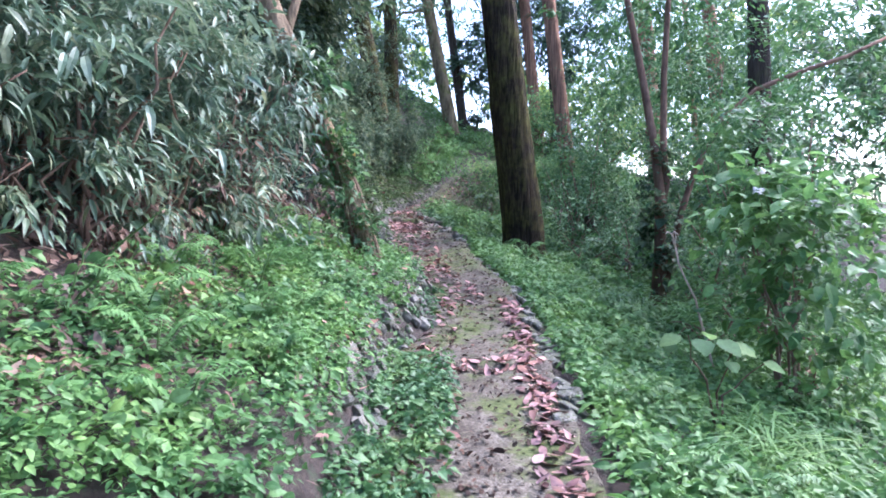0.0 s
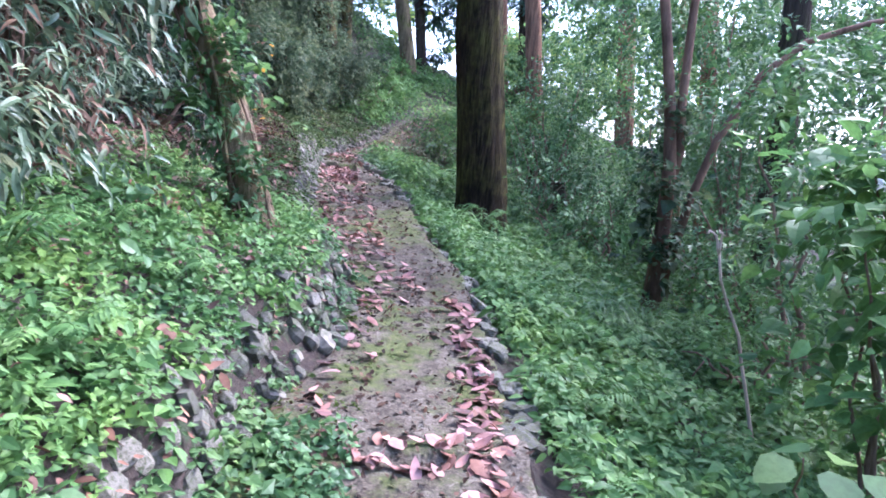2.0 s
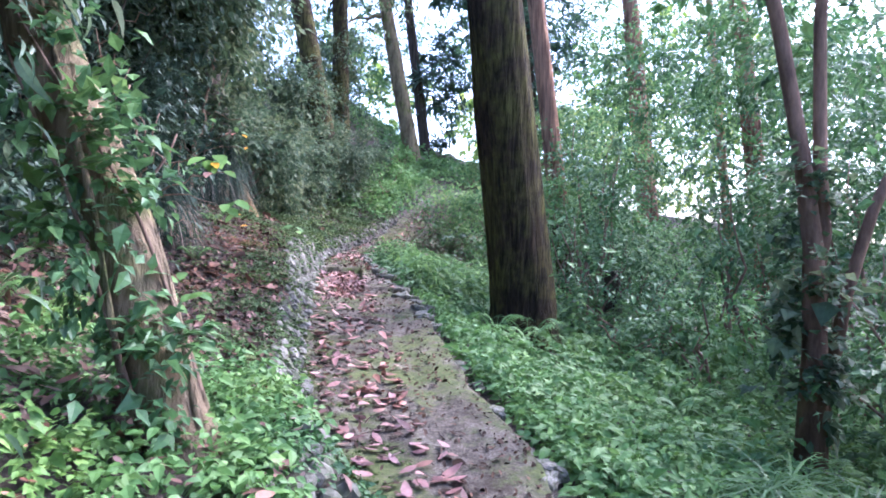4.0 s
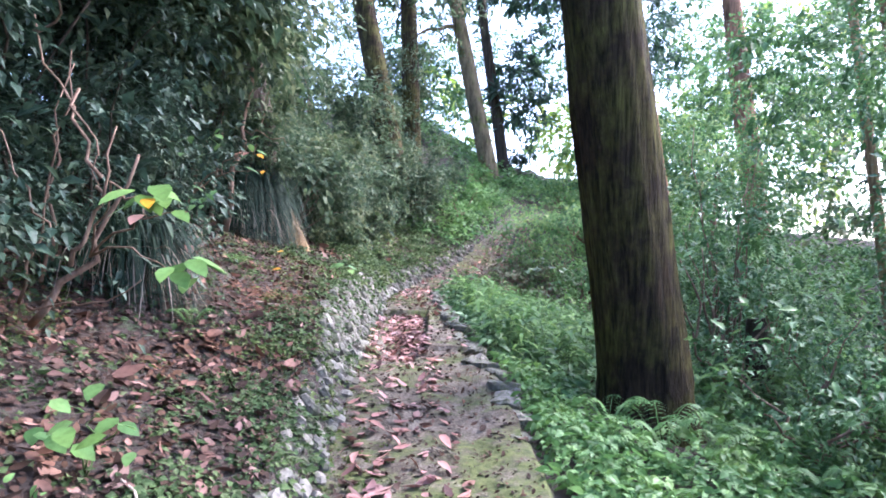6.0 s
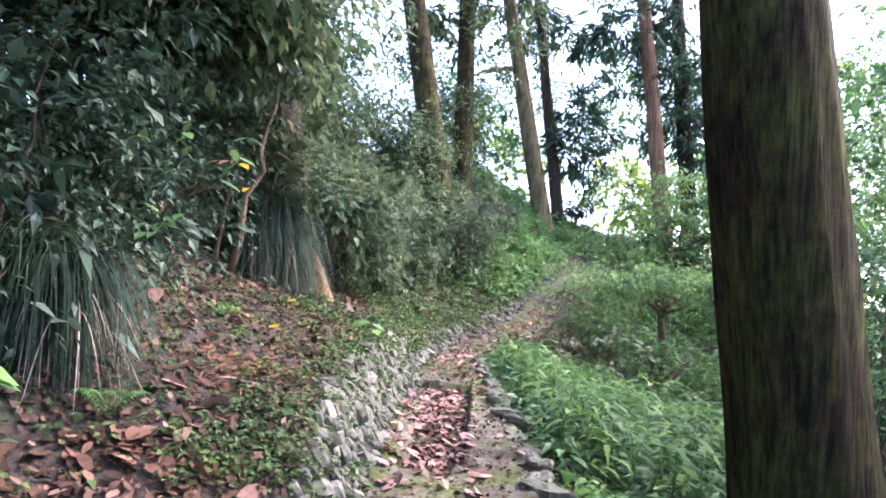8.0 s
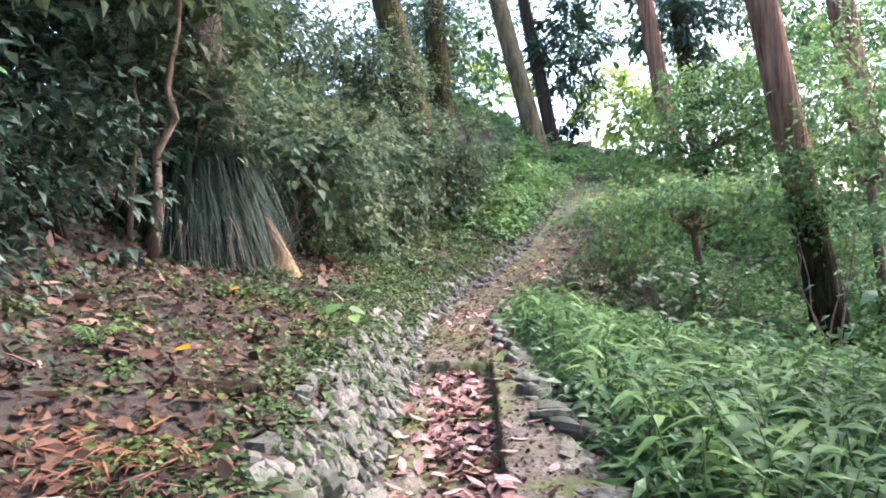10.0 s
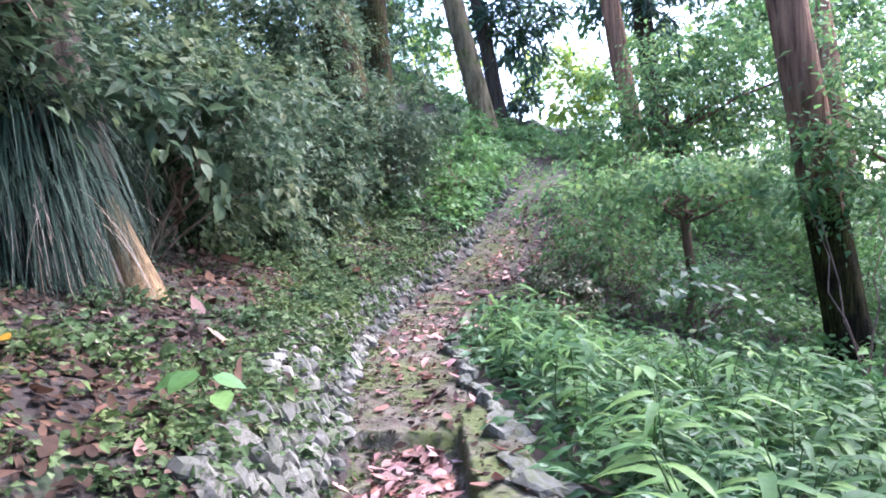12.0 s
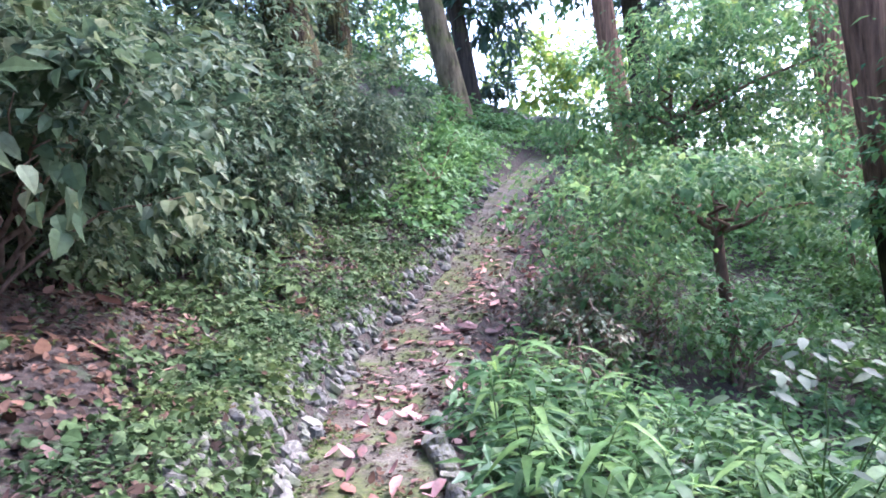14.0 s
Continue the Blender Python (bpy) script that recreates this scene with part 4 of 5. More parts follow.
def cover(name, label, spots, mat, leaf, height, per=8, shape=OVAL, tilt=0.5, lumpy=2.6, keep=0.0):
    """Low herbs: sprigs of several leaves, thicker in some places than in others."""
    x, y, z = spots
    dense = rough_xy(x, y, lumpy)
    ok = (dense > keep + rng.normal(0, 0.35, len(x))) & ((x - 1.4) ** 2 + (y - 8.0) ** 2 > 0.3)
    x, y, z, dense = x[ok], y[ok], z[ok], dense[ok]
    top = height * rng.uniform(0.35, 1.0, len(x)) * (1 + 0.35 * dense)
    which = np.repeat(np.arange(len(x)), per)
    a = rng.uniform(0, 2 * np.pi, len(which))
    rr = rng.uniform(0, 1.2, len(which)) * leaf[0]
    p = np.stack([x[which] + np.cos(a) * rr, y[which] + np.sin(a) * rr, z[which] + top[which] * rng.uniform(0.25, 1, len(which))], 1)
    d = np.stack([np.cos(a), np.sin(a), rng.normal(-0.05, 0.35, len(a))], 1)
    n = rng.normal(0, tilt, p.shape) + (0, -0.15, 1)
    s = rng.lognormal(0, 0.28, len(a))
    v, f = leaf_arrays(p, d, n, leaf[0] * s, leaf[1] * s, shape, 0.2, 0.3)
    return tagged(soup(name, v, f, mat), label, "plants", kind="stuff")


cover("ground_herbs", "bright green low herbs covering the bank", scatter_u(3400, -5.5, 5.0, 0.2, 1.3, -1), L_LIGHT, (0.035, 0.02), 0.15, 11, keep=-0.35)
cover("ground_herbs", "mid-green low herbs on the bank", scatter_u(3000, -5.5, 5.2, 0.15, 1.4, -1), L_LIGHT, (0.038, 0.022), 0.18, 10, LANCE, keep=-0.2, lumpy=3.3)
cover("broad_herbs", "fresh green broad-leaved herbs on the bank", scatter_u(170, -5, 3.2, 0.5, 1.6, -1), L_MID, (0.06, 0.04), 0.26, 7, BROAD, 0.55, keep=0.0)
cover("ground_herbs", "sparse small green plants among dead leaves", scatter_u(1500, 5.0, 11.5, 0.2, 2.1, -1), L_CREEP, (0.03, 0.02), 0.05, 8, keep=0.25)
cover("ground_herbs", "small creeping plants along the stone wall", scatter_u(1500, 5.0, 8.4, 0.02, 0.7, -1), L_CREEP, (0.03, 0.02), 0.05, 8, keep=0.1)
cover("ground_herbs", "creeping green plants over the wall top and bank", scatter_u(2600, 10.6, 19.5, 0.1, 1.2, -1), L_CREEP, (0.038, 0.025), 0.10, 8, keep=0.5, tilt=0.8)
cover("ground_herbs", "dull green plants half covering the stones of the wall", scatter_u(1700, 9.6, 15.5, 0.12, 0.6, -1), L_CREEP, (0.03, 0.02), 0.07, 8, keep=-0.1, lumpy=4.7, tilt=0.8)
cover("ground_herbs", "green creepers hiding most of the farther wall", scatter_u(1300, 12.2, 20.0, 0.1, 0.6, -1), L_CREEP, (0.04, 0.028), 0.07, 8, keep=-0.5, lumpy=5.1, tilt=0.8)
cover("broad_herbs", "pale green heart-shaped leaves over the stones", scatter_u(420, 11.0, 17.5, 0.1, 0.9, -1), L_CREEP, (0.045, 0.035), 0.10, 7, BROAD, 0.7, keep=0.0)
cover("ground_herbs", "low herbs over the upper bank", scatter_u(2600, 14.0, 23.5, 0.6, 2.4, -1), L_CREEP, (0.06, 0.035), 0.2, 8, keep=-0.3)
cover("broad_herbs", "bright herbs at the top of the path", scatter_u(900, 17.5, 23.5, 0.1, 1.3, -1), L_LIGHT, (0.09, 0.05), 0.3, 7, keep=-0.4)
cover("nettle_cover", "dense green nettle-like herbs beside the path", scatter_u(6000, -5.5, 8.6, 0.1, 1.9, 1), L_LIGHT, (0.055, 0.027), 0.2, 10, LANCE, keep=-0.4)
cover("nettle_cover", "fresh green herbs along the path's lower edge", scatter_u(3400, -5.4, 8.4, 0.14, 1.5, 1), L_LIGHT, (0.05, 0.03), 0.24, 10, keep=-0.3, lumpy=3.7)
cover("undergrowth", "leafy undergrowth below the path", scatter_u(3800, -5.0, 14.0, 1.6, 4.5, 1), L_LIGHT, (0.075, 0.04), 0.36, 9, keep=-0.5)
cover("undergrowth", "leafy undergrowth on the slope", scatter_u(3600, 13.4, 24.0, 0.35, 4.5, 1), L_LIGHT, (0.07, 0.036), 0.32, 9, keep=-0.2)
cover("undergrowth", "leafy floor of the lower woods", scatter_u(2600, -1.0, 24.0, 4.0, 9.0, 1), L_LIGHT, (0.13, 0.07), 0.6, 9, keep=-0.5)
cover("undergrowth", "green herbs over the crest of the hill", (lambda x, y: (x, y, ground_z(x, y)))(rng.uniform(-5, 7, 3200), 34 - 11 * rng.uniform(0, 1, 3200) ** 1.3), L_LIGHT, (0.13, 0.065), 0.4, 9, keep=-0.9)
cover("undergrowth", "bright low ferny plants in the lower woods", scatter_u(2200, 7.5, 20.0, 2.6, 7.5, 1), L_LIGHT, (0.10, 0.045), 0.55, 10, keep=-0.2)
cover("ground_herbs", "small dull green plants among the litter of the bank", scatter_u(2000, 5.0, 14.0, 0.3, 2.3, -1), L_CREEP, (0.032, 0.02), 0.05, 7, keep=0.0, lumpy=4.1)
cover("ground_herbs", "little herbs between the stones at the start", scatter_u(420, 0.5, 4.6, 0.0, 0.45, -1), L_MID, (0.035, 0.022), 0.09, 9, keep=-0.5, lumpy=5)
cover("ground_herbs", "light green herbs at the foot of the thicket", scatter_u(1800, -1.0, 8.5, 1.4, 3.6, 1), L_LIGHT, (0.06, 0.034), 0.35, 9, keep=-0.3)
cover("ground_herbs", "herbs growing over the footpath's edge", scatter_u(700, -1.5, 2.3, -0.34, 0.1, -1), L_MID, (0.045, 0.028), 0.10, 9, keep=-0.4, lumpy=4.4)
cover("ground_herbs", "tiny plants in the joints of the stone wall", scatter_u(1500, 8.0, 13.0, 0.0, 0.5, -1), L_CREEP, (0.03, 0.02), 0.05, 7, keep=0.15, lumpy=5.5)
cover("moss_sprigs", "tiny green sprigs on the footpath", (lambda y: (w := rng.uniform(0, 1, len(y)) ** 3, x := line(EDGE_L, y) + w * 0.35, (x, y, path_z(x, y)))[-1])(rng.uniform(0.5, 15, 1500)), L_MOSS, (0.018, 0.012), 0.012, 8, keep=0.0)


def fern_mesh(k):
    r2 = np.random.default_rng(k)
    fronds = []
    for i in range(8):
        a = i * 0.785 + r2.uniform(-0.3, 0.3)
        n = 15
        t = np.linspace(0.12, 1, n)
        out, rise = 0.36 * t, 0.28 * np.sin(t * 2.2)
        spine = np.stack([np.cos(a) * out, np.sin(a) * out, rise], 1)
        side = np.array([-np.sin(a), np.cos(a), 0])
        ln = 0.10 * np.sin(np.pi * np.clip(t * 0.92 + 0.1, 0, 1)) + 0.012
        p = np.concatenate([spine, spine])
        d = np.concatenate([np.tile(side, (n, 1)), np.tile(-side, (n, 1))]) + np.tile([np.cos(a) * 0.35, np.sin(a) * 0.35, -0.1], (2 * n, 1))
        v, f = leaf_arrays(p, d, np.tile([0, 0, 1.0], (2 * n, 1)) + r2.normal(0, 0.15, (2 * n, 3)), np.concatenate([ln, ln]), 0.022, OVAL, 0.1, 0.3)
        rib = tube_arrays(np.concatenate([[[0, 0, 0]], spine]), np.linspace(0.004, 0.001, n + 1), 4)
        fronds.append(joined([(v, f), rib]))
    return fronds


FERNS = []


def fern(x, y, size, turn, mat, label):
    k = len(FERNS) % 3
    root = base("fern", x, y, on_ground(x, y) - 0.01, label, "fern", "ferns beside the path")
    if len(FERNS) < 3:
        mine = [soup("frond", v, f, mat, root).data for v, f in fern_mesh(k)]
    else:
        mine = FERNS[k]
        for me in mine:
            share("frond", me, Matrix.Identity(4), root)
    FERNS.append(mine)
    size *= 0.72 if x < 0 else 0.85
    root.rotation_euler, root.scale = (0.1, 0.05, turn), (size, size, size)


for fx, fy, fs in [(-0.75, 2.1, 1.2), (-0.5, 1.3, 1.0), (-0.95, 1.0, 1.2), (-0.35, 2.6, 0.8), (-0.7, 2.75, 0.9), (-1.1, 2.7, 1.0), (2.66, 5.05, 1.3), (1.95, 4.1, 1.0), (1.5, 3.0, 0.9),
                   (1.08, 7.75, 1.0), (1.38, 7.6, 1.1), (1.7, 7.8, 1.0), (2.3, 6.4, 1.1), (0.95, 7.2, 0.7), (1.55, 1.9, 0.9), (-0.35, 1.7, 0.9), (-0.7, 0.6, 1.1), (-0.4, 0.2, 1.0), (-1.15, 1.7, 1.2), (-0.55, 3.0, 0.7), (-1.3, 0.3, 1.2), (-0.3, 0.9, 0.8), (1.9, 0.9, 1.0), (1.7, 5.6, 0.9), (2.2, 7.5, 1.1), (-1.5, 7.4, 0.6), (-1.4, 4.6, 0.8), (-1.9, 9.0, 0.5)]:
    fern(fx, fy, fs, fx * 7 + fy, L_LIGHT, "green fern with arching feathery fronds")


# lance-leaved patch below the kerb
def ginger_meshes(k):
    r2 = np.random.default_rng(40 + k)
    lean = r2.uniform(0, 6.28)
    n = 11
    h = 0.56
    t = np.linspace(0, 1, 8)
    bend = 0.16 * t * t
    stem = np.stack([np.cos(lean) * bend, np.sin(lean) * bend, h * t], 1)
    out = [tube_arrays(stem, np.linspace(0.007, 0.003, 8), 5)]
    for i in range(n):
        s = 0.22 + 0.78 * i / (n - 1)
        foot = np.array([np.interp(s, t, stem[:, c]) for c in range(3)])
        a = lean + (1.2 if i % 2 else -1.2) + r2.uniform(-0.7, 0.7)
        if i == n - 1:
            a = lean
        d = np.array([np.cos(a), np.sin(a), 0.55 + 0.25 * r2.uniform(-1, 1)])
        out.append(leaf_arrays(foot, d, (-np.cos(a) * 0.5 + r2.normal(0, 0.15), -np.sin(a) * 0.5 + r2.normal(0, 0.15), 1.0), 0.21 * r2.uniform(0.8, 1.15) * (0.75 if i < 2 else 1), 0.051 * r2.uniform(0.85, 1.15), LANCE, 0.22, r2.uniform(0.6, 1.25)))
    return out


GINGER = []
for k in range(5):
    first = base("ginger_plant", 0, 0, 0, "lance-leaved green plant in the patch below the kerb", "plant", "lance-leaved plants below the kerb")
    arr = ginger_meshes(k)
    soup("stalk", *arr[0], STALK, first, smooth=True)
    for v, f in arr[1:]:
        soup("leaf", v, f, L_GINGER, first, smooth=True)
    GINGER.append(first)
spots = []
while len(spots) < 320:
    y = rng.uniform(8.75, 14.3)
    w = np.interp(y, [8.7, 9.5, 11, 12.5, 13.4, 14.3], [2.9, 2.8, 2.5, 1.9, 1.2, 0.6])
    x = line(EDGE_R, y) + 0.24 + rng.uniform(0, w)
    if (x - 1.46) ** 2 + (y - 8.3) ** 2 > 0.4 and all((x - a) ** 2 + (y - b) ** 2 > 0.011 for a, b in spots):
        spots.append((x, y))
for n, (x, y) in enumerate(spots):
    s = rng.uniform(0.68, 1.0) * (1 + 0.15 * float(rough_xy(x, y, 2.0)))
    m = Matrix.LocRotScale((x, y, on_ground(x, y) - 0.01), Euler((rng.normal(0, 0.08), rng.normal(0, 0.08), rng.uniform(0, 6.28))), (s, s, s))
    if n < 5:
        GINGER[n].matrix_basis = m
    else:
        copy_thing(GINGER[n % 5], m)
cover("ginger_undergrowth", "small leaves under the lance-leaved plants", scatter_u(1500, 8.7, 14.2, 0.1, 2.6, 1), L_MID, (0.10, 0.035), 0.3, 7, keep=-0.9)


# ---- grass clumps ----
def blades(name, label, feet, fan, n, length, width, mat, fall=0.9, rise=(-0.2, 0.9)):
    feet = np.array(feet, float)
    o = feet.mean(0)
    p = feet[rng.integers(0, len(feet), n)] + rng.normal(0, 0.05, (n, 3))
    a = rng.normal(fan[0], fan[1], n)
    d = np.stack([np.cos(a), np.sin(a), rng.uniform(*rise, n)], 1)
    nrm = np.stack([-np.cos(a) * 0.8, -np.sin(a) * 0.8, np.ones(n)], 1)
    s = rng.uniform(0.55, 1.15, n)
    v, f = leaf_arrays(p, d, nrm, length * s, width, ((0.2, 1.0), (0.5, 0.9), (0.78, 0.6)), 0.15, fall * rng.uniform(0.7, 1.3, n))
    ob = soup(name, v - o, f, mat, smooth=True)
    ob.location = o
    return tagged(ob, label, "grass", kind="stuff")


def hair_grass(label, ridge, n, reach, drop, width, mats, head=-0.55, spread=0.75):
    """A tussock whose long blades rise from a ridge, arch over and sweep down. ridge: ends of the line it grows from."""
    a, b = np.array(ridge[0], float), np.array(ridge[1], float)
    o = (a + b) / 2
    root = base("hanging_grass", *o, label, "grass")
    for name, mat, share_of, low, text in (("blades", mats[0], 1.0, 0.0, ""), ("dead_blades", mats[1], 0.16, 0.35, "pale dead blades")):
        m = int(n * share_of)
        s = rng.uniform(0, 1, (m, 1))
        p = a + (b - a) * s + rng.normal(0, 1, (m, 3)) * (0.07, 0.07, 0.05) - (0, 0, low * drop)
        way_to = head + 0.9 * (s[:, 0] - 0.5) + rng.normal(0, spread, m)
        way = np.stack([np.cos(way_to), np.sin(way_to), np.zeros(m)], 1)
        far, fall = reach * rng.uniform(0.25, 1.3, (m, 1)), drop * rng.uniform(0.35, 1.15, (m, 1)) * (1 - low)
        across = np.stack([-np.sin(way_to), np.cos(way_to), rng.normal(0, 0.4, m)], 1) * width * 0.5
        rows = []
        for t in np.linspace(0, 1, 9):
            c = p + way * far * t ** 0.85 + np.array((0, 0, 1.0)) * (1.25 * far * t - (fall + 1.25 * far) * t ** 1.7)
            c[:, 2] = np.maximum(c[:, 2], ground_z(c[:, 0], c[:, 1]) + 0.02)
            w = across * (1 - 0.85 * t ** 2)
            rows += [c - w, c + w]
        v = np.stack(rows, 1).reshape(-1, 3)
        k = np.arange(m)[:, None, None] * 18 + 2 * np.arange(8)[None, :, None] + np.array((0, 1, 3, 2))[None, None, :]
        soup(name, v - o, k.reshape(-1, 4), mat, root, text, smooth=True)["kind"] = "stuff"


hair_grass("long dark grass arching down over the old tree's foot", ((-3.2, 11.75, 3.42), (-2.8, 11.85, 3.38)), 1300, 0.62, 1.1, 0.009, (L_GRASS, L_STRAW))
hair_grass("lower mound of long dark arching grass", ((-3.15, 11.6, 3.15), (-2.6, 11.75, 3.0)), 900, 0.5, 0.65, 0.009, (L_GRASS, L_STRAW))
hair_grass("dark drooping grass clump at the foot of the thicket", ((-2.2, 7.6, 2.5), (-1.85, 7.6, 2.4)), 700, 0.4, 0.55, 0.008, (L_GRASS, L_STRAW))
blades("grass_tuft", "green arching grass tuft beside the path", [(2.0, 4.6, 0.95), (2.15, 4.8, 0.95), (2.3, 4.5, 0.92)], (0, 3), 160, 0.5, 0.011, L_MID, 0.7)
blades("grass_tuft", "green grass tuft below the leafy sapling", [(2.2, 1.6, 0.62), (2.4, 1.4, 0.6), (2.1, 1.2, 0.6)], (0, 3), 130, 0.5, 0.011, L_LIGHT, 0.6)
blades("grass_tuft", "pale yellow-green grass stalks on the bank", [(-2.05, 15.0, 2.40), (-2.0, 15.1, 2.40)], (0, 3), 26, 0.5, 0.008, L_SUN, 0.2)


# ---- single leafy things ----
def sapling(name, label, foot, tips, leaf, mat, stem_mat, radius=0.008, shape=BROAD, leaves=(), category="sapling"):
    """A thin-stemmed plant whose leaves are counted one by one. tips: ends of its twigs; leaves: (x, y, z, heading, tilt, size, material)."""
    root = base(name, *foot, label, category)
    o = np.array(foot)
    for n, tip in enumerate(tips):
        v, f = tube_arrays(bent(foot, tip, 8, -0.06, 0.015, n) - o, np.linspace(radius, radius * 0.35, 8), 6, 0.08)
        soup("twig", v, f, stem_mat, root, smooth=True)
    for x, y, z, head, tilt, size, lm in leaves:
        a = radians(head)
        v, f = leaf_arrays(np.array((x, y, z)) - o, (np.cos(a), np.sin(a), -0.25), (np.cos(a) * tilt, np.sin(a) * tilt - 0.4, 1), leaf[0] * size, leaf[1] * size, shape, 0.12, 0.2)
        soup("leaf", v, f, lm or mat, root, smooth=True)
    return root


def leaf_fan(centre, n, spread, seed, sizes=(0.8, 1.2), mat=None):
    r2 = np.random.default_rng(seed)
    return [(centre[0] + r2.normal(0, spread), centre[1] + r2.normal(0, spread), centre[2] + r2.normal(0, spread * 0.6), r2.uniform(0, 360), r2.uniform(-0.2, 0.5), r2.uniform(*sizes), mat) for _ in range(n)]


sapling("sapling", "broad-leaved sapling with large pale green leaves", (2.15, 2.1, on_ground(2.15, 2.1)), [(1.85, 1.75, 1.10), (2.1, 1.7, 1.08), (2.35, 1.85, 0.95)], (0.16, 0.12), L_MAPLE, TWIG,
        leaves=[(1.80, 1.72, 1.10, 200, 0.1, 0.9, None), (1.86, 1.74, 1.13, 120, 0.1, 0.8, None), (1.90, 1.70, 1.09, 265, 0.5, 1.05, None), (2.00, 1.70, 1.09, 300, 0.5, 1.05, None), (1.95, 1.72, 1.12, 60, 0.1, 0.8, None),
                (2.08, 1.72, 1.06, 340, 0.2, 0.95, None), (2.16, 1.75, 1.05, 20, 0.2, 0.8, None), (1.78, 1.76, 1.05, 230, 0.2, 0.7, None), (2.3, 1.8, 0.95, 330, 0.2, 0.8, None), (2.36, 1.85, 0.93, 20, 0.2, 0.7, None), (2.05, 1.65, 0.98, 270, 0.5, 0.7, None)])
sapling("sapling", "small sapling with fresh green leaves among dead leaves", (-0.98, 5.6, on_ground(-0.98, 5.6)), [(-0.9, 5.55, 1.72), (-1.05, 5.5, 1.70), (-0.8, 5.6, 1.66)], (0.095, 0.06), L_LIGHT, STALK, 0.004,
        leaves=leaf_fan((-0.92, 5.55, 1.70), 14, 0.10, 3))
sapling("sapling", "small plant with heart-shaped green leaves on the bank", (-1.36, 10.55, on_ground(-1.36, 10.55)), [(-1.33, 10.48, on_ground(-1.36, 10.5) + 0.14), (-1.25, 10.5, on_ground(-1.3, 10.5) + 0.12)], (0.115, 0.085), L_LIGHT, STALK, 0.003,
        leaves=[(-1.36, 10.47, on_ground(-1.36, 10.5) + 0.14, 200, 0.3, 1.0, None), (-1.33, 10.47, on_ground(-1.36, 10.5) + 0.15, 250, 0.6, 1.1, None), (-1.28, 10.48, on_ground(-1.3, 10.5) + 0.14, 20, 0.3, 1.0, None), (-1.25, 10.46, on_ground(-1.3, 10.5) + 0.1, 300, 0.7, 0.9, None)])
sapling("leafy_branch", "drooping branch with green leaves and one yellow leaf", (-1.45, 6.3, 2.25), [(-0.72, 5.75, 2.42), (-0.76, 5.72, 2.2), (-1.0, 5.8, 2.5)], (0.14, 0.07), L_LIGHT, TWIG, 0.006,
        leaves=leaf_fan((-0.8, 5.72, 2.48), 9, 0.055, 5) + [(-0.80, 5.62, 2.455, 300, 0.9, 0.7, L_YELLOW), (-0.83, 5.63, 2.40, 280, 0.9, 0.7, L_FALLEN)] + leaf_fan((-0.74, 5.7, 2.24), 7, 0.04, 6))
sapling("leafy_branch", "overhanging twig with pink and yellow dying leaves", (-1.9, 8.2, 2.75), [(-1.3, 7.8, 2.99), (-1.22, 7.8, 2.86), (-1.6, 7.75, 2.72)], (0.10, 0.045), L_MID, TWIG, 0.005,
        leaves=[(-1.36, 7.78, 2.98, 200, 0.6, 0.9, L_FALLEN), (-1.32, 7.78, 2.98, 265, 0.9, 0.8, L_FALLEN), (-1.26, 7.78, 2.97, 320, 0.6, 0.9, L_YELLOW), (-1.22, 7.8, 2.86, 280, 0.9, 0.7, L_YELLOW), (-1.32, 7.8, 3.04, 100, 0.4, 1.0, None), (-1.28, 7.8, 3.0, 10, 0.3, 0.9, None)]
        + leaf_fan((-1.5, 7.8, 3.05), 12, 0.12, 8) + leaf_fan((-1.62, 7.75, 2.70), 10, 0.08, 9))
sapling("sapling", "dark glossy-leaved sapling in the lance-leaved patch", (0.95, 12.7, on_ground(0.95, 12.7)), [(0.7, 12.6, 2.25), (0.95, 12.7, 2.35), (1.2, 12.6, 2.2), (0.85, 12.5, 2.0)], (0.085, 0.04), L_DARK, STALK, 0.007,
        leaves=leaf_fan((0.7, 12.6, 2.22), 12, 0.09, 12) + leaf_fan((0.95, 12.7, 2.3), 14, 0.1, 13) + leaf_fan((1.2, 12.6, 2.18), 12, 0.1, 14) + leaf_fan((0.85, 12.5, 2.0), 10, 0.1, 15))
# leafy bush with pale leaves
shrub("leafy_bush", "tall bush with large light-green leaves beside the path", 2.9, 2.7, [(2.85, 2.95, 1.9, 0.5, 0.4, 0.22, 28), (3.15, 2.7, 1.6, 0.5, 0.45, 0.35, 28), (3.0, 3.3, 1.9, 0.35, 0.3, 0.3, 14), (3.0, 2.75, 1.05, 0.5, 0.4, 0.35, 26)], L_LIGHT, (0.095, 0.055), per=16, spread=0.3, stems=7, stem_r=0.016, shape=BROAD, flat=0.5)

# white flower heads on the bush
for n, (x, y, z) in enumerate([(2.62, 2.75, 2.12), (2.6, 2.7, 1.98), (2.95, 2.6, 1.9)]):
    head = base("flower_head", x, y, z, "white flower head among the bush's leaves", "flower", "white flowers on the bush")
    a = rng.uniform(0, 6.28, 26)
    out = np.stack([np.cos(a), np.sin(a), rng.uniform(-0.5, 1.1, 26)], 1)
    v, f = leaf_arrays(out * 0.014, out, rng.normal(0, 0.5, (26, 3)) + (0, 0, 1), 0.03, 0.024, BROAD, 0.15, 0.3)
    soup("petals", v, f, PETAL, head)
    v, f = tube_arrays([(0, 0, 0.0), (0.06, 0.05, -0.14), (0.16, 0.14, -0.32)], (0.003, 0.004, 0.005), 6)
    soup("flower_stem", v, f, STALK, head, smooth=True)

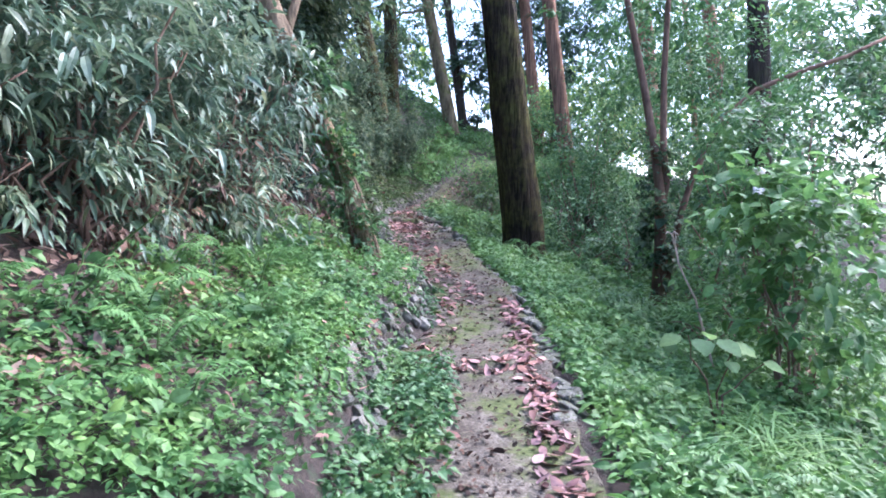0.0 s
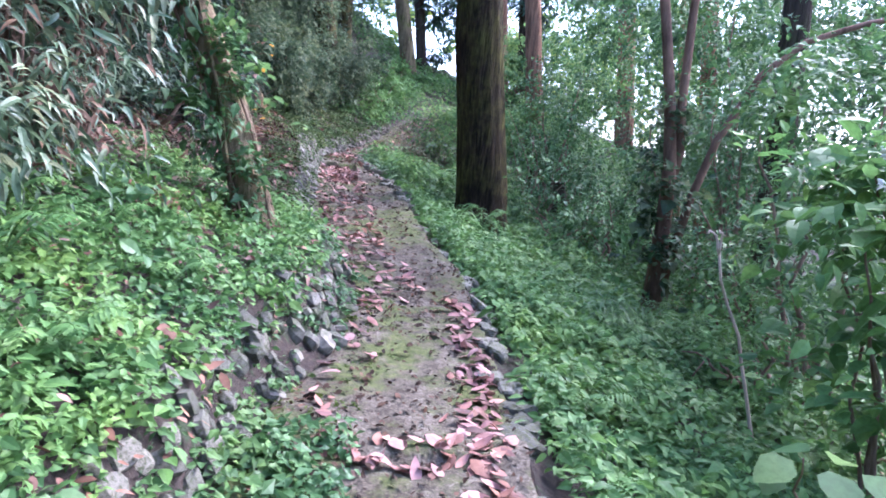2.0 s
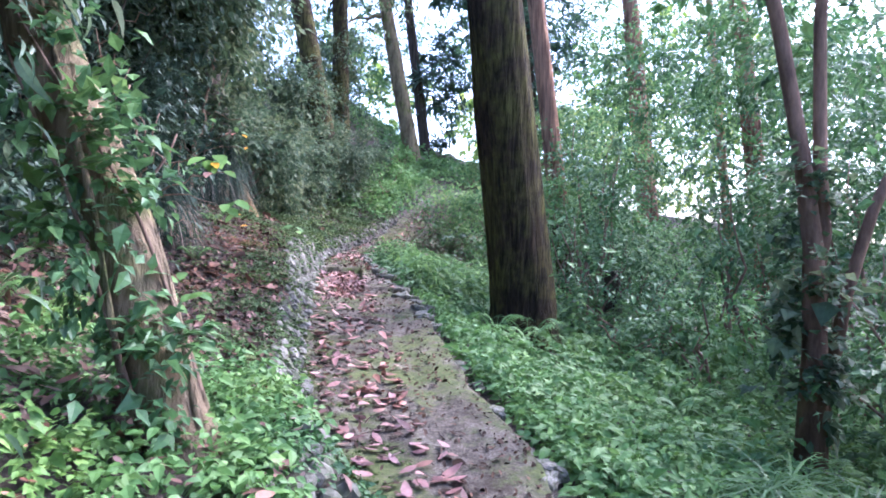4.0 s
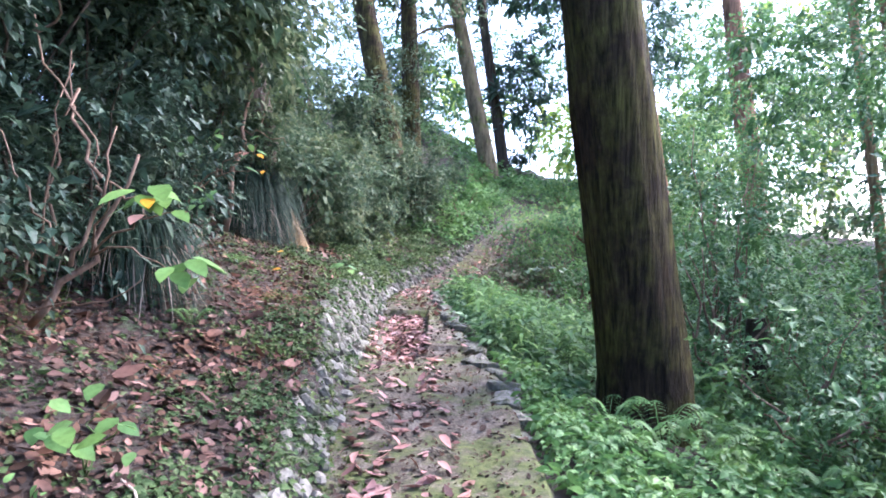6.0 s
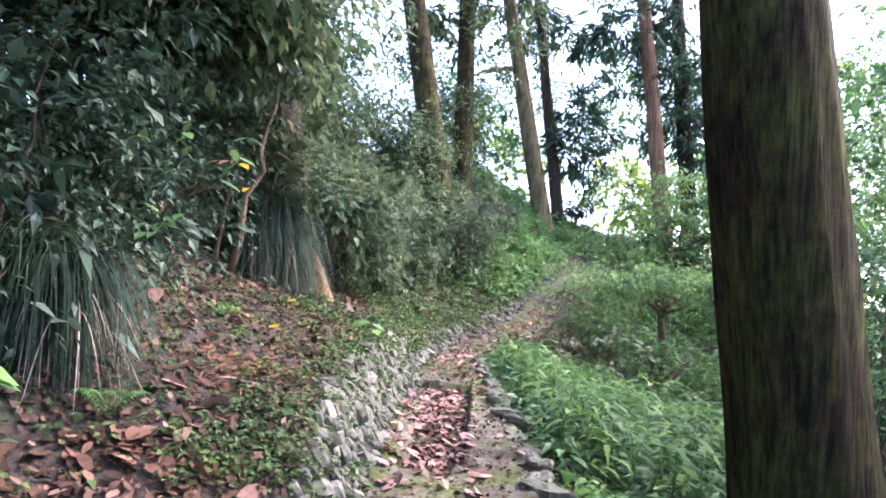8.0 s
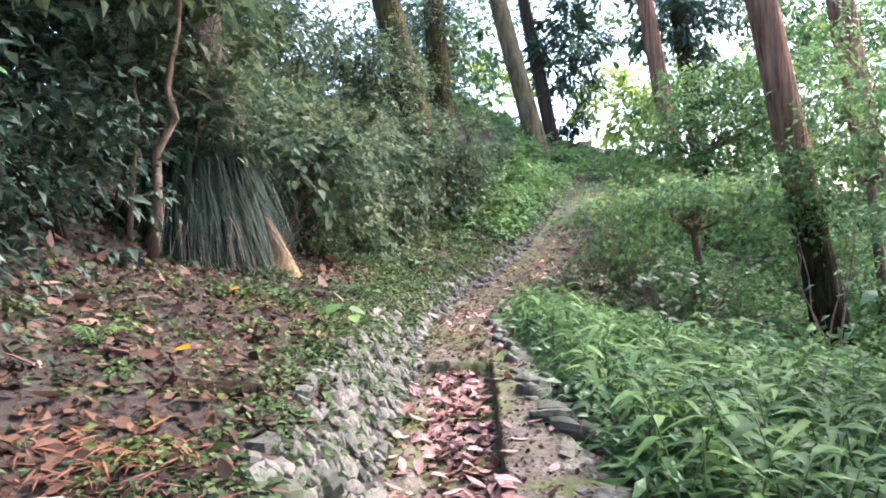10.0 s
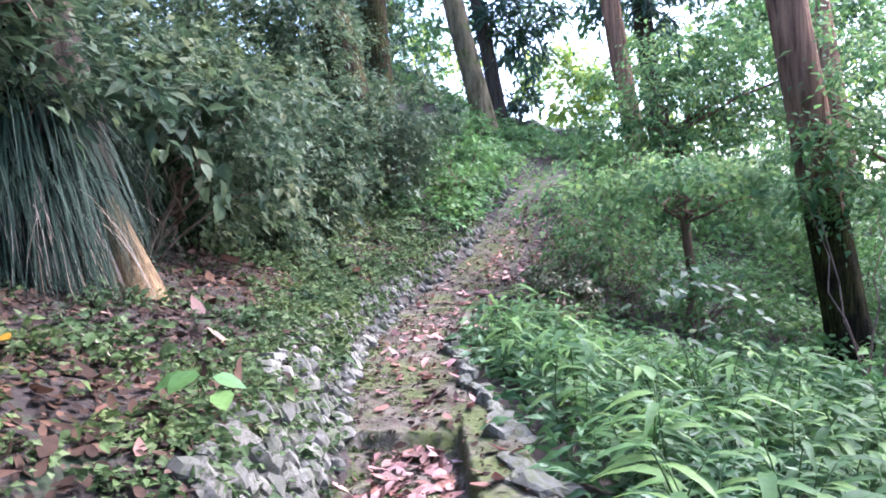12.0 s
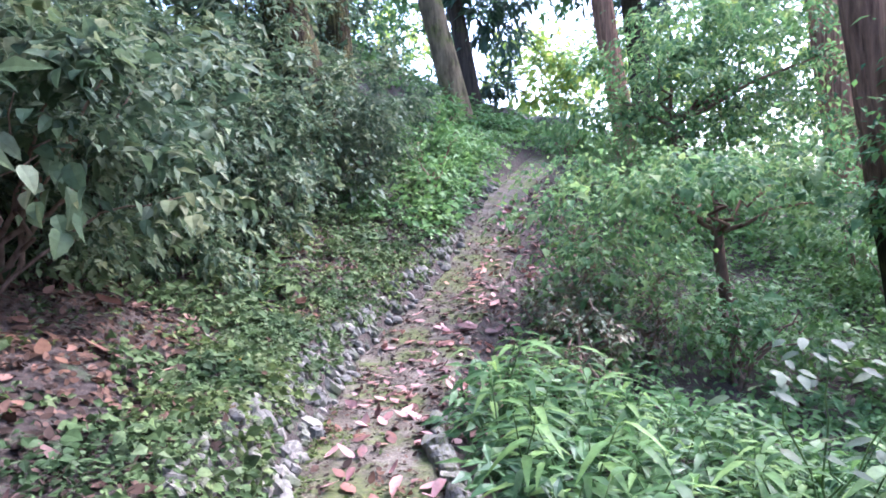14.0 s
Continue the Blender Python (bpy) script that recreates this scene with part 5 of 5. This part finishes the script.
# pale weed stalks
for n, (x, y, tx, ty, tz) in enumerate([(-1.12, 0.6, -0.68, 0.62, 1.74), (-1.05, 0.5, -0.95, 0.55, 1.6), (-0.62, 1.6, -0.5, 1.6, 1.55)]):
    foot = (x, y, on_ground(x, y) - 0.02)
    stalk = base("weed_stalk", *foot, "tall pale green weed stalk on the bank", "plant", "weed stalks on the bank")
    v, f = tube_arrays(bent(foot, (tx, ty, tz), 10, -0.05, 0.008, n) - np.array(foot), np.linspace(0.007, 0.003, 10), 6)
    soup("stem", v, f, STALK, stalk, smooth=True)
    for k in range(5):
        t = 0.3 + 0.15 * k
        p = np.array((x + (tx - x) * t, y, foot[2] + (tz - foot[2]) * t)) - np.array(foot)
        v, f = leaf_arrays(p, (np.cos(k * 2.1), np.sin(k * 2.1), 0.3), (0, -0.2, 1), 0.09, 0.022, LANCE, 0.2, 0.5)
        soup("leaf", v, f, L_LIGHT, stalk)

# dead stick
stick = base("dead_stick", 2.62, 3.35, on_ground(2.62, 3.35) - 0.02, "bare pale dead stick with a forked tip", "stick")
so = np.array((2.62, 3.35, on_ground(2.62, 3.35) - 0.02))
for nm, a, b, r in (("shaft", so, (2.25, 3.4, 1.56), 0.011), ("fork", (2.25, 3.4, 1.55), (2.18, 3.4, 1.66), 0.007), ("fork", (2.25, 3.4, 1.55), (2.245, 3.38, 1.67), 0.007)):
    v, f = tube_arrays(bent(a, b, 8, -0.05, 0.012, 5) - so, np.linspace(r, r * 0.7, 8), 7, 0.1)
    soup(nm, v, f, TWIG_PALE, stick, smooth=True)


def tangle(name, label, foot, ends, r, mat):
    root = base(name, *foot, label, "branches")
    o = np.array(foot)
    for n, (a, b, k) in enumerate(ends):
        v, f = tube_arrays(bent(a, b, 9, rng.uniform(-0.12, 0.12), 0.022, n + 3) - o, np.linspace(r * k, r * k * 0.35, 9), 7, 0.12)
        soup("branch", v, f, mat, root, smooth=True)


tangle("bare_branches", "tangle of bare brown branches under the thicket", (-1.95, 6.6, on_ground(-1.95, 6.6)),
       [((-1.95, 6.6, 1.9), (-1.35, 6.5, 2.75), 1.6), ((-1.75, 6.6, 2.2), (-1.5, 6.55, 2.9), 1.0), ((-1.6, 6.6, 2.65), (-2.0, 6.6, 3.5), 0.8), ((-1.6, 6.55, 2.6), (-1.3, 6.5, 2.45), 0.7), ((-2.1, 6.7, 2.0), (-1.7, 6.5, 3.2), 0.7),
        ((-1.74, 6.6, 3.1), (-1.55, 6.5, 2.6), 0.6), ((-2.0, 6.6, 3.4), (-1.5, 6.4, 3.6), 0.6), ((-1.9, 6.5, 2.0), (-1.2, 6.3, 2.15), 0.5), ((-1.7, 6.4, 2.3), (-1.95, 6.2, 3.0), 0.5), ((-2.2, 7.0, 2.1), (-2.0, 6.9, 3.4), 0.9)], 0.013, TWIG)
tangle("thin_stems", "thin reddish stems in front of the old tree", (-2.88, 11.0, on_ground(-2.88, 11.0)),
       [((-2.88, 11.0, 2.6), (-2.60, 11.0, 4.4), 2.0), ((-3.05, 11.0, 2.6), (-2.95, 11.0, 4.0), 1.2), ((-2.85, 11.0, 3.2), (-3.3, 10.9, 4.1), 0.7), ((-2.7, 11.0, 3.8), (-2.1, 11.0, 3.6), 0.5), ((-2.62, 11.0, 4.3), (-2.5, 11.0, 6.0), 1.4)], 0.02, TWIG)

old = bpy.data.objects["old_tree"]
oo = np.array(old.location)
for pts, rad in (([(-2.22, 11.9, 2.15), (-2.27, 11.9, 2.42), (-2.36, 11.92, 2.7), (-2.44, 11.96, 2.95)], (0.17, 0.13, 0.075, 0.02)), ([(-2.75, 11.75, 2.15), (-2.72, 11.8, 2.5), (-2.7, 11.9, 2.9)], (0.13, 0.1, 0.05))):
    v, f = tube_arrays(np.array(pts) - oo, rad, 14, 0.12)
    soup("root", v, f, BARK_PALE, old, "bare pale root", smooth=True)
lean = [o for o in bpy.data.objects if o.name.startswith("leaning_tree") and o.location.y < 5][0]
for n in range(7):
    t = np.linspace(0, 1, 22)
    turn = 0.9 * n + t * (2.0 + 1.1 * math.sin(2.3 * n)) * (-1) ** n
    spine = np.stack([np.interp(t, [0, 0.15, 0.5, 1], [-0.2, -0.34, -0.58, -1.0]), np.interp(t, [0, 1], [3.86, 3.98]), np.interp(t, [0, 0.15, 0.5, 1], [1.12, 1.42, 2.1, 2.95])], 1)
    rad = np.interp(t, [0, 0.12, 1], [0.15, 0.12, 0.112])
    pts = spine + np.stack([np.cos(turn) * rad, np.sin(turn) * rad * 0.95, 0 * t], 1)
    v, f = tube_arrays(pts - np.array(lean.location), np.linspace(0.013, 0.006, 22) * rng.uniform(0.6, 1.2), 6, 0.15)
    soup("vine", v, f, TWIG if n % 2 else BARK_IVY, lean, "brown vine stem", smooth=True)
v, f = clumps_in([(-0.42, 3.82, 1.55, 0.15, 0.1, 0.3, 26), (-0.62, 3.84, 2.15, 0.16, 0.1, 0.4, 44), (-0.92, 3.86, 2.8, 0.22, 0.12, 0.4, 36)], (0.05, 0.03), 20, 0.12, 1.0)
soup("ivy", v - np.array(lean.location), f, L_MID, lean, "green ivy leaves")["kind"] = "stuff"

# loose twigs on the bank
for n in range(12):
    y = 5.4 + n * 0.95 + rng.uniform(-0.3, 0.3)
    x = float(line(EDGE_L, y)) - rng.uniform(0.45, 1.5)
    a, ln = rng.uniform(0, 3.14), rng.uniform(0.12, 0.3)
    ends = [(x + k * np.cos(a) * ln, y + k * np.sin(a) * ln) for k in (-1, 1)]
    pts = bent((*ends[0], on_ground(*ends[0]) + 0.012), (*ends[1], on_ground(*ends[1]) + 0.012), 7, -0.02, 0.006, n)
    v, f = tube_arrays(pts - pts.mean(0), np.linspace(0.007, 0.003, 7), 6, 0.1)
    ob = soup("twig", v, f, TWIG if n % 3 else TWIG_PALE, smooth=True)
    ob.location = pts.mean(0)
    tagged(ob, "thin fallen twig lying on the leaf litter", "twig", "fallen twigs on the bank")

# mossy log on the wall top
lz = on_ground(-1.45, 8.85) + 0.03
log = base("log", -1.45, 8.85, lz - 0.045, "short mossy log lying on the wall top", "log")
v, f = tube_arrays(bent((-0.32, -0.12, 0), (0.30, 0.10, -0.01), 8, 0, 0.006), [0.012, 0.04, 0.046, 0.04, 0.05, 0.042, 0.036, 0.01], 12, 0.2)
soup("wood", v, f, BARK_A, log, smooth=True)

# crest: rubble and a bright patch
for n in range(13):
    x = 0.2 + n * 0.2 + rng.uniform(-0.06, 0.06)
    bm = bmesh.new()
    bmesh.ops.create_icosphere(bm, subdivisions=2, radius=1)
    for q in bm.verts:
        q.co *= 1 + 0.35 * noise.noise(q.co * 1.3 + Vector((n * 3.1, 0, 0)))
    me = bpy.data.meshes.new("boulder")
    bm.to_mesh(me)
    bm.free()
    me.materials.append(KERB_STONE)
    r = rng.uniform(0.2, 0.34)
    ob = share("boulder", me, Matrix.LocRotScale((x, 27 + rng.uniform(-0.3, 0.3), on_ground(x, 27) + r * 0.45), Euler((0, 0, n)), (r * 1.3, r, r * 0.8)))
    tagged(ob, "dark weathered boulder along the crest", "boulder", "boulders along the crest")

# post beyond the maple
post = base("wooden_post", 3.0, 20.3, on_ground(3.0, 20.3) - 0.1, "short dark wooden post among the leaves", "post")
v, f = tube_arrays([(0, 0, 0), (0, 0, 0.9), (0, 0, 4.16 - on_ground(3.0, 20.3))], (0.12, 0.1, 0.1), 14, 0.03)
soup("shaft", v, f, BARK_DARK, post, smooth=True)


# ---- stones ----
def rock_mesh(k, roundness=0.3):
    bm = bmesh.new()
    bmesh.ops.create_cube(bm, size=1.0)
    bmesh.ops.subdivide_edges(bm, edges=bm.edges[:], cuts=1, use_grid_fill=True)
    for q in bm.verts:
        q.co = q.co.lerp(q.co.normalized() * 0.6, roundness)
        q.co *= 1 + 0.4 * noise.noise(q.co * 1.5 + Vector((k * 4.7, 2, 0)))
        q.co.z *= 0.75
        q.co.x += 0.25 * q.co.y * math.sin(k * 1.7)
    for fc in bm.faces:
        fc.smooth = False
    bmesh.ops.triangulate(bm, faces=bm.faces[:])
    me = bpy.data.meshes.new("stone")
    bm.to_mesh(me)
    bm.free()
    me.materials.append(WALL_STONE)
    return me


ROCKS = [rock_mesh(k, 0.62 + 0.06 * (k % 6)) for k in range(12)]
wall = base("stone_wall", -0.9, 10, on_ground(-0.9, 10) - 0.1, "low dry wall of grey angular stones along the path", "wall", kind="structure")
wall_at = Matrix.Translation(-wall.location)
singles, rest = 0, []
for y0, y1, size, skip, top in ((1.0, 4.4, 0.095, 0.45, 1.0), (5.2, 8.0, 0.085, 0.4, 0.75), (8.0, 11.6, 0.088, 0.06, 1.0), (11.6, 12.5, 0.08, 0.4, 1.0), (12.5, 15.4, 0.08, 0.4, 0.9), (15.4, 20.4, 0.1, 0.45, 0.7)):
    for row, y in enumerate(np.arange(y0, y1, size * 0.92)):
        run, high = 0.31, float(line(WALL_H, y))
        us = np.linspace(0, run, 40)
        arc = np.concatenate([[0], np.cumsum(np.hypot(np.diff(us), np.diff(high * smooth(us / 0.3))))])
        for a in np.arange(0.02 + (row % 2) * size * 0.42, arc[-1] * top, size * 0.84):
            if rng.uniform() < skip + (0.25 if a > 0.8 * arc[-1] else 0):
                continue
            u = float(np.interp(a + rng.normal(0, size * 0.12), arc, us))
            yy = y + rng.normal(0, size * 0.14)
            x = float(line(EDGE_L, yy)) - u
            tilt = math.atan((float(smooth((u + 0.02) / 0.3)) - float(smooth((u - 0.02) / 0.3))) * high / 0.04)
            s = size * min(1.3, rng.lognormal(-0.12, 0.25))
            m = wall_at @ Matrix.LocRotScale((x, yy, on_ground(x, yy) + s * 0.1), Euler((rng.normal(0, 0.14), tilt + rng.normal(0, 0.14), rng.normal(0.3, 0.45))), (s * rng.uniform(0.75, 1.0), s * rng.uniform(0.8, 1.2), s * rng.uniform(0.75, 1.05)))
            if 8.5 < yy < 12.0 and singles < 240 or yy < 3.4 and singles < 60:
                share("stone", ROCKS[singles % 12], m, wall)
                singles += 1
            else:
                rest.append((m, ROCKS[len(rest) % 12]))
pairs = []
for m, me in rest:
    co = np.array([(m @ q.co)[:] for q in me.vertices])
    pairs.append((co, np.array([p.vertices[:] for p in me.polygons])))
soup("rubble", *joined(pairs), WALL_STONE, wall, label="smaller grey stones packed in the wall")["kind"] = "stuff"


def kerb_rock(k):
    bm = bmesh.new()
    bmesh.ops.create_cube(bm, size=1.0)
    bmesh.ops.subdivide_edges(bm, edges=bm.edges[:], cuts=4, use_grid_fill=True)
    for q in bm.verts:
        ball = q.co.normalized() * 0.56
        q.co = q.co.lerp(ball, 0.4)
        q.co *= 1 + 0.42 * noise.noise(q.co * 1.7 + Vector((k * 5.3, 1, 0))) + 0.16 * noise.noise(q.co * 5.5 + Vector((k * 2.3, 7, 0)))
        q.co.x += 0.22 * q.co.z * math.sin(k * 2.1)
    for fc in bm.faces:
        fc.smooth = False
    me = bpy.data.meshes.new("kerb_stone")
    bm.to_mesh(me)
    bm.free()
    me.materials.append(KERB_STONE)
    return me


KERBS = [kerb_rock(k) for k in range(7)]
kerb = base("kerb", 0.1, 9, on_ground(0.1, 9) - 0.1, "kerb of mossy rounded stones along the path", "kerb", kind="structure")
kerb_at = Matrix.Translation(-kerb.location)
y, n = 1.4, 0
while y < 13.6:
    big, edging = 7.6 < y < 11.6, y >= 11.6
    s = rng.uniform(0.15, 0.27) if big else rng.uniform(0.13, 0.2) if edging else rng.uniform(0.08, 0.16)
    if rng.uniform() < (0.95 if big or edging else 0.45 if not 4.3 < y < 5.6 else 0.25):
        x = line(EDGE_R, y) + rng.uniform(-0.05, 0.06) * (0.4 if edging else 1) - (0.02 if big else 0)
        size = (s * 0.62, s * rng.uniform(0.95, 1.2), s * rng.uniform(0.75, 0.95)) if edging else (s * rng.uniform(0.7, 1.0), s * rng.uniform(0.9, 1.3), s * rng.uniform(0.45, 0.62))
        lie = Euler((rng.normal(0, 0.12), rng.normal(0.1, 0.12), rng.normal(0.1, 0.2))) if edging else Euler((rng.normal(0, 0.2), rng.normal(0, 0.2), rng.uniform(-0.9, 0.9)))
        share("kerb_stone", KERBS[n % 7], kerb_at @ Matrix.LocRotScale((x, y, float(line(PATH_Z, y)) + (-0.03 if edging else -0.005 if big else -0.012)), lie, size), kerb)
        n += 1
    y += s * (rng.uniform(0.72, 0.95) if edging else rng.uniform(0.6, 1.0))


# ---- dead leaves ----
def fallen_mesh(k, mat):
    r2 = np.random.default_rng(90 + k)
    v, f = leaf_arrays((-0.5, 0, 0), (1, 0, r2.uniform(-0.1, 0.1)), (r2.normal(0, 0.1), r2.normal(0, 0.1), 1), 1.0, r2.uniform(0.36, 0.58), BROAD, r2.uniform(-0.35, 0.45), r2.uniform(-0.4, 0.35))
    v[:, 2] -= v[:, 2].min()
    ob = soup("fallen_leaf", v, f, mat, smooth=True)
    return ob


def leaf_spots():
    """Where dead leaves gather on the path: spots (x, y) and how many."""
    out = []

    def add(n, y0, y1, w0, w1, power=1.0):
        for _ in range(n):
            y = rng.uniform(y0, y1)
            w = w0 + (w1 - w0) * rng.uniform() ** power
            out.append((float(line(EDGE_L, y) + w * (line(EDGE_R, y) - line(EDGE_L, y))), y))

    add(380, -1.0, 4.2, 0.76, 0.95)
    add(40, 2.1, 2.3, 0.15, 0.85)
    add(34, 2.4, 4.3, 0.02, 0.28)
    add(20, 1.0, 4.5, 0.1, 0.9)
    add(110, 4.2, 6.2, 0.04, 0.6)
    add(230, 5.5, 9.0, 0.03, 0.66)
    add(430, 8.9, 11.55, 0.18, 0.60)
    add(60, 8.9, 11.3, 0.0, 0.2)
    add(20, 9.0, 12.0, 0.6, 1.0)
    add(120, 11.7, 14.8, 0.15, 0.95)
    add(200, 14.5, 19.5, 0.5, 1.0)
    add(60, 15, 19.5, 0.1, 0.6)
    return out


places = leaf_spots()
rng.shuffle(places)
kinds = [fallen_mesh(k, L_FALLEN) for k in range(8)]
loose = []
for n, (x, y) in enumerate(places):
    s = rng.uniform(0.06, 0.115) if y < 9 else rng.uniform(0.065, 0.125)
    m = Matrix.LocRotScale((x, y, float(path_z(x, y)) + 0.004 + rng.uniform(0, 0.012)), Euler((rng.normal(0, 0.22), rng.normal(0, 0.22), rng.uniform(0, 6.28))), (s, s, s))
    if n < 8:
        ob = kinds[n]
        ob.matrix_basis = m
    elif n < 300:
        ob = share("fallen_leaf", kinds[n % 8].data, m)
    else:
        co = np.array([(m @ q.co)[:] for q in kinds[n % 8].data.vertices])
        loose.append((co, np.array([p.vertices[:] for p in kinds[n % 8].data.polygons])))
        continue
    tagged(ob, "pinkish-brown fallen leaf on the footpath", "leaf", "fallen leaves on the path")
tagged(soup("fallen_leaves", *joined(loose), L_FALLEN, smooth=True), "pinkish-brown fallen leaves lying on the footpath", "leaves", kind="stuff")


def litter(name, label, spots, mat, leaf, keep=-2.0, lift=0.01):
    x, y, z = spots
    ok = rough_xy(x + 5, y, 2.0) > keep + rng.normal(0, 0.3, len(x))
    x, y, z = x[ok], y[ok], z[ok]
    a = rng.uniform(0, 6.28, len(x))
    p = np.stack([x, y, z + lift + rng.uniform(0, 0.02, len(x))], 1)
    d = np.stack([np.cos(a), np.sin(a), rng.normal(0, 0.25, len(x))], 1)
    d[:, 2] += np.clip((ground_z(x + 0.05 * d[:, 0], y + 0.05 * d[:, 1]) - z) / 0.05, -0.45, 0.45)
    s = rng.lognormal(0, 0.35, len(x))
    v, f = leaf_arrays(p, d, rng.normal(0, 0.3, p.shape) + (0.3, 0, 1), leaf[0] * s, leaf[1] * s, BROAD, 0.15, rng.normal(0, 0.3, len(x)))
    return tagged(soup(name, v, f, mat, smooth=True), label, "leaves", kind="stuff")


litter("leaf_litter", "brown dead leaves strewn over the bank", scatter_u(30000, 4.4, 18.0, 0.2, 2.6, -1), L_LITTER, (0.036, 0.02), -2.0)
litter("leaf_litter", "large pinkish dead leaves on the bank", scatter_u(420, 4.6, 17.0, 0.3, 2.4, -1), L_BANK, (0.075, 0.04), -0.6, 0.012)
litter("leaf_litter", "a few broad pale dead leaves on the bank", scatter_u(50, 7.0, 14.5, 0.4, 1.9, -1), L_BANK, (0.11, 0.07), -2.0, 0.02)
litter("leaf_litter", "beige and pinkish dead leaves thick on the bank", scatter_u(1100, 4.6, 7.8, 0.25, 2.1, -1), L_BANK, (0.055, 0.032), -1.2, 0.012)
litter("leaf_litter", "dead leaves among the herbs of the bank", scatter_u(800, 0.0, 4.8, 0.1, 1.7, -1), L_BANK, (0.048, 0.02), -0.7, 0.07)
litter("leaf_litter", "dead leaves under the bamboo grass", scatter_u(2600, -0.5, 5.0, 0.9, 2.4, -1), L_DRY, (0.07, 0.025), -1.4, 0.05)
litter("leaf_litter", "brown leaf crumbs on the footpath", (lambda y: (x := line(EDGE_L, y) + rng.uniform(0, 1, len(y)) * (line(EDGE_R, y) - line(EDGE_L, y)), (x, y, path_z(x, y)))[-1])(rng.uniform(0, 19, 9500)), L_LITTER, (0.026, 0.014), -0.7, 0.002)
litter("leaf_litter", "pinkish dead leaves beside the upper path", scatter_u(420, 13.4, 20.0, 0.0, 0.5, 1), L_FALLEN, (0.07, 0.038), -2.0, 0.01)
litter("leaf_litter", "brown leaf crumbs beside the upper path", scatter_u(2200, 13.2, 21.0, 0.0, 0.9, 1), L_LITTER, (0.04, 0.02), -2.0, 0.005)
litter("leaf_litter", "dead leaves on the lower slope", scatter_u(1500, 8, 24, 0.1, 5, 1), L_LITTER, (0.07, 0.03), -0.4, 0.02)
x, y = rng.normal(-1.25, 0.16, 420), rng.normal(8.1, 0.2, 420)
a = rng.uniform(0, 6.28, 420)
v, f = leaf_arrays(np.stack([x, y, ground_z(x, y) + rng.uniform(0.01, 0.05, 420)], 1), np.stack([np.cos(a), np.sin(a), rng.normal(0, 0.2, 420)], 1), rng.normal(0, 0.4, (420, 3)) + (0, 0, 1), 0.10, 0.007, BLADE, 0.1, 0.2)
tagged(soup("cedar_litter", v, f, L_NEEDLE), "rusty dead cedar sprays on the bank", "leaves", kind="stuff")
for n, (x, y) in enumerate([(-1.62, 9.15), (-1.66, 13.3), (-2.1, 10.6)]):
    v, f = leaf_arrays((0, 0, 0), (0.8, -0.5, 0.1), (0, -0.5, 1), 0.10, 0.06, BROAD, 0.1, 0.1)
    ob = soup("yellow_leaf", v, f, L_YELLOW)
    ob.location = (x, y, on_ground(x, y) + 0.05)
    tagged(ob, "single bright yellow leaf on the bank", "leaf", "yellow leaves on the bank")
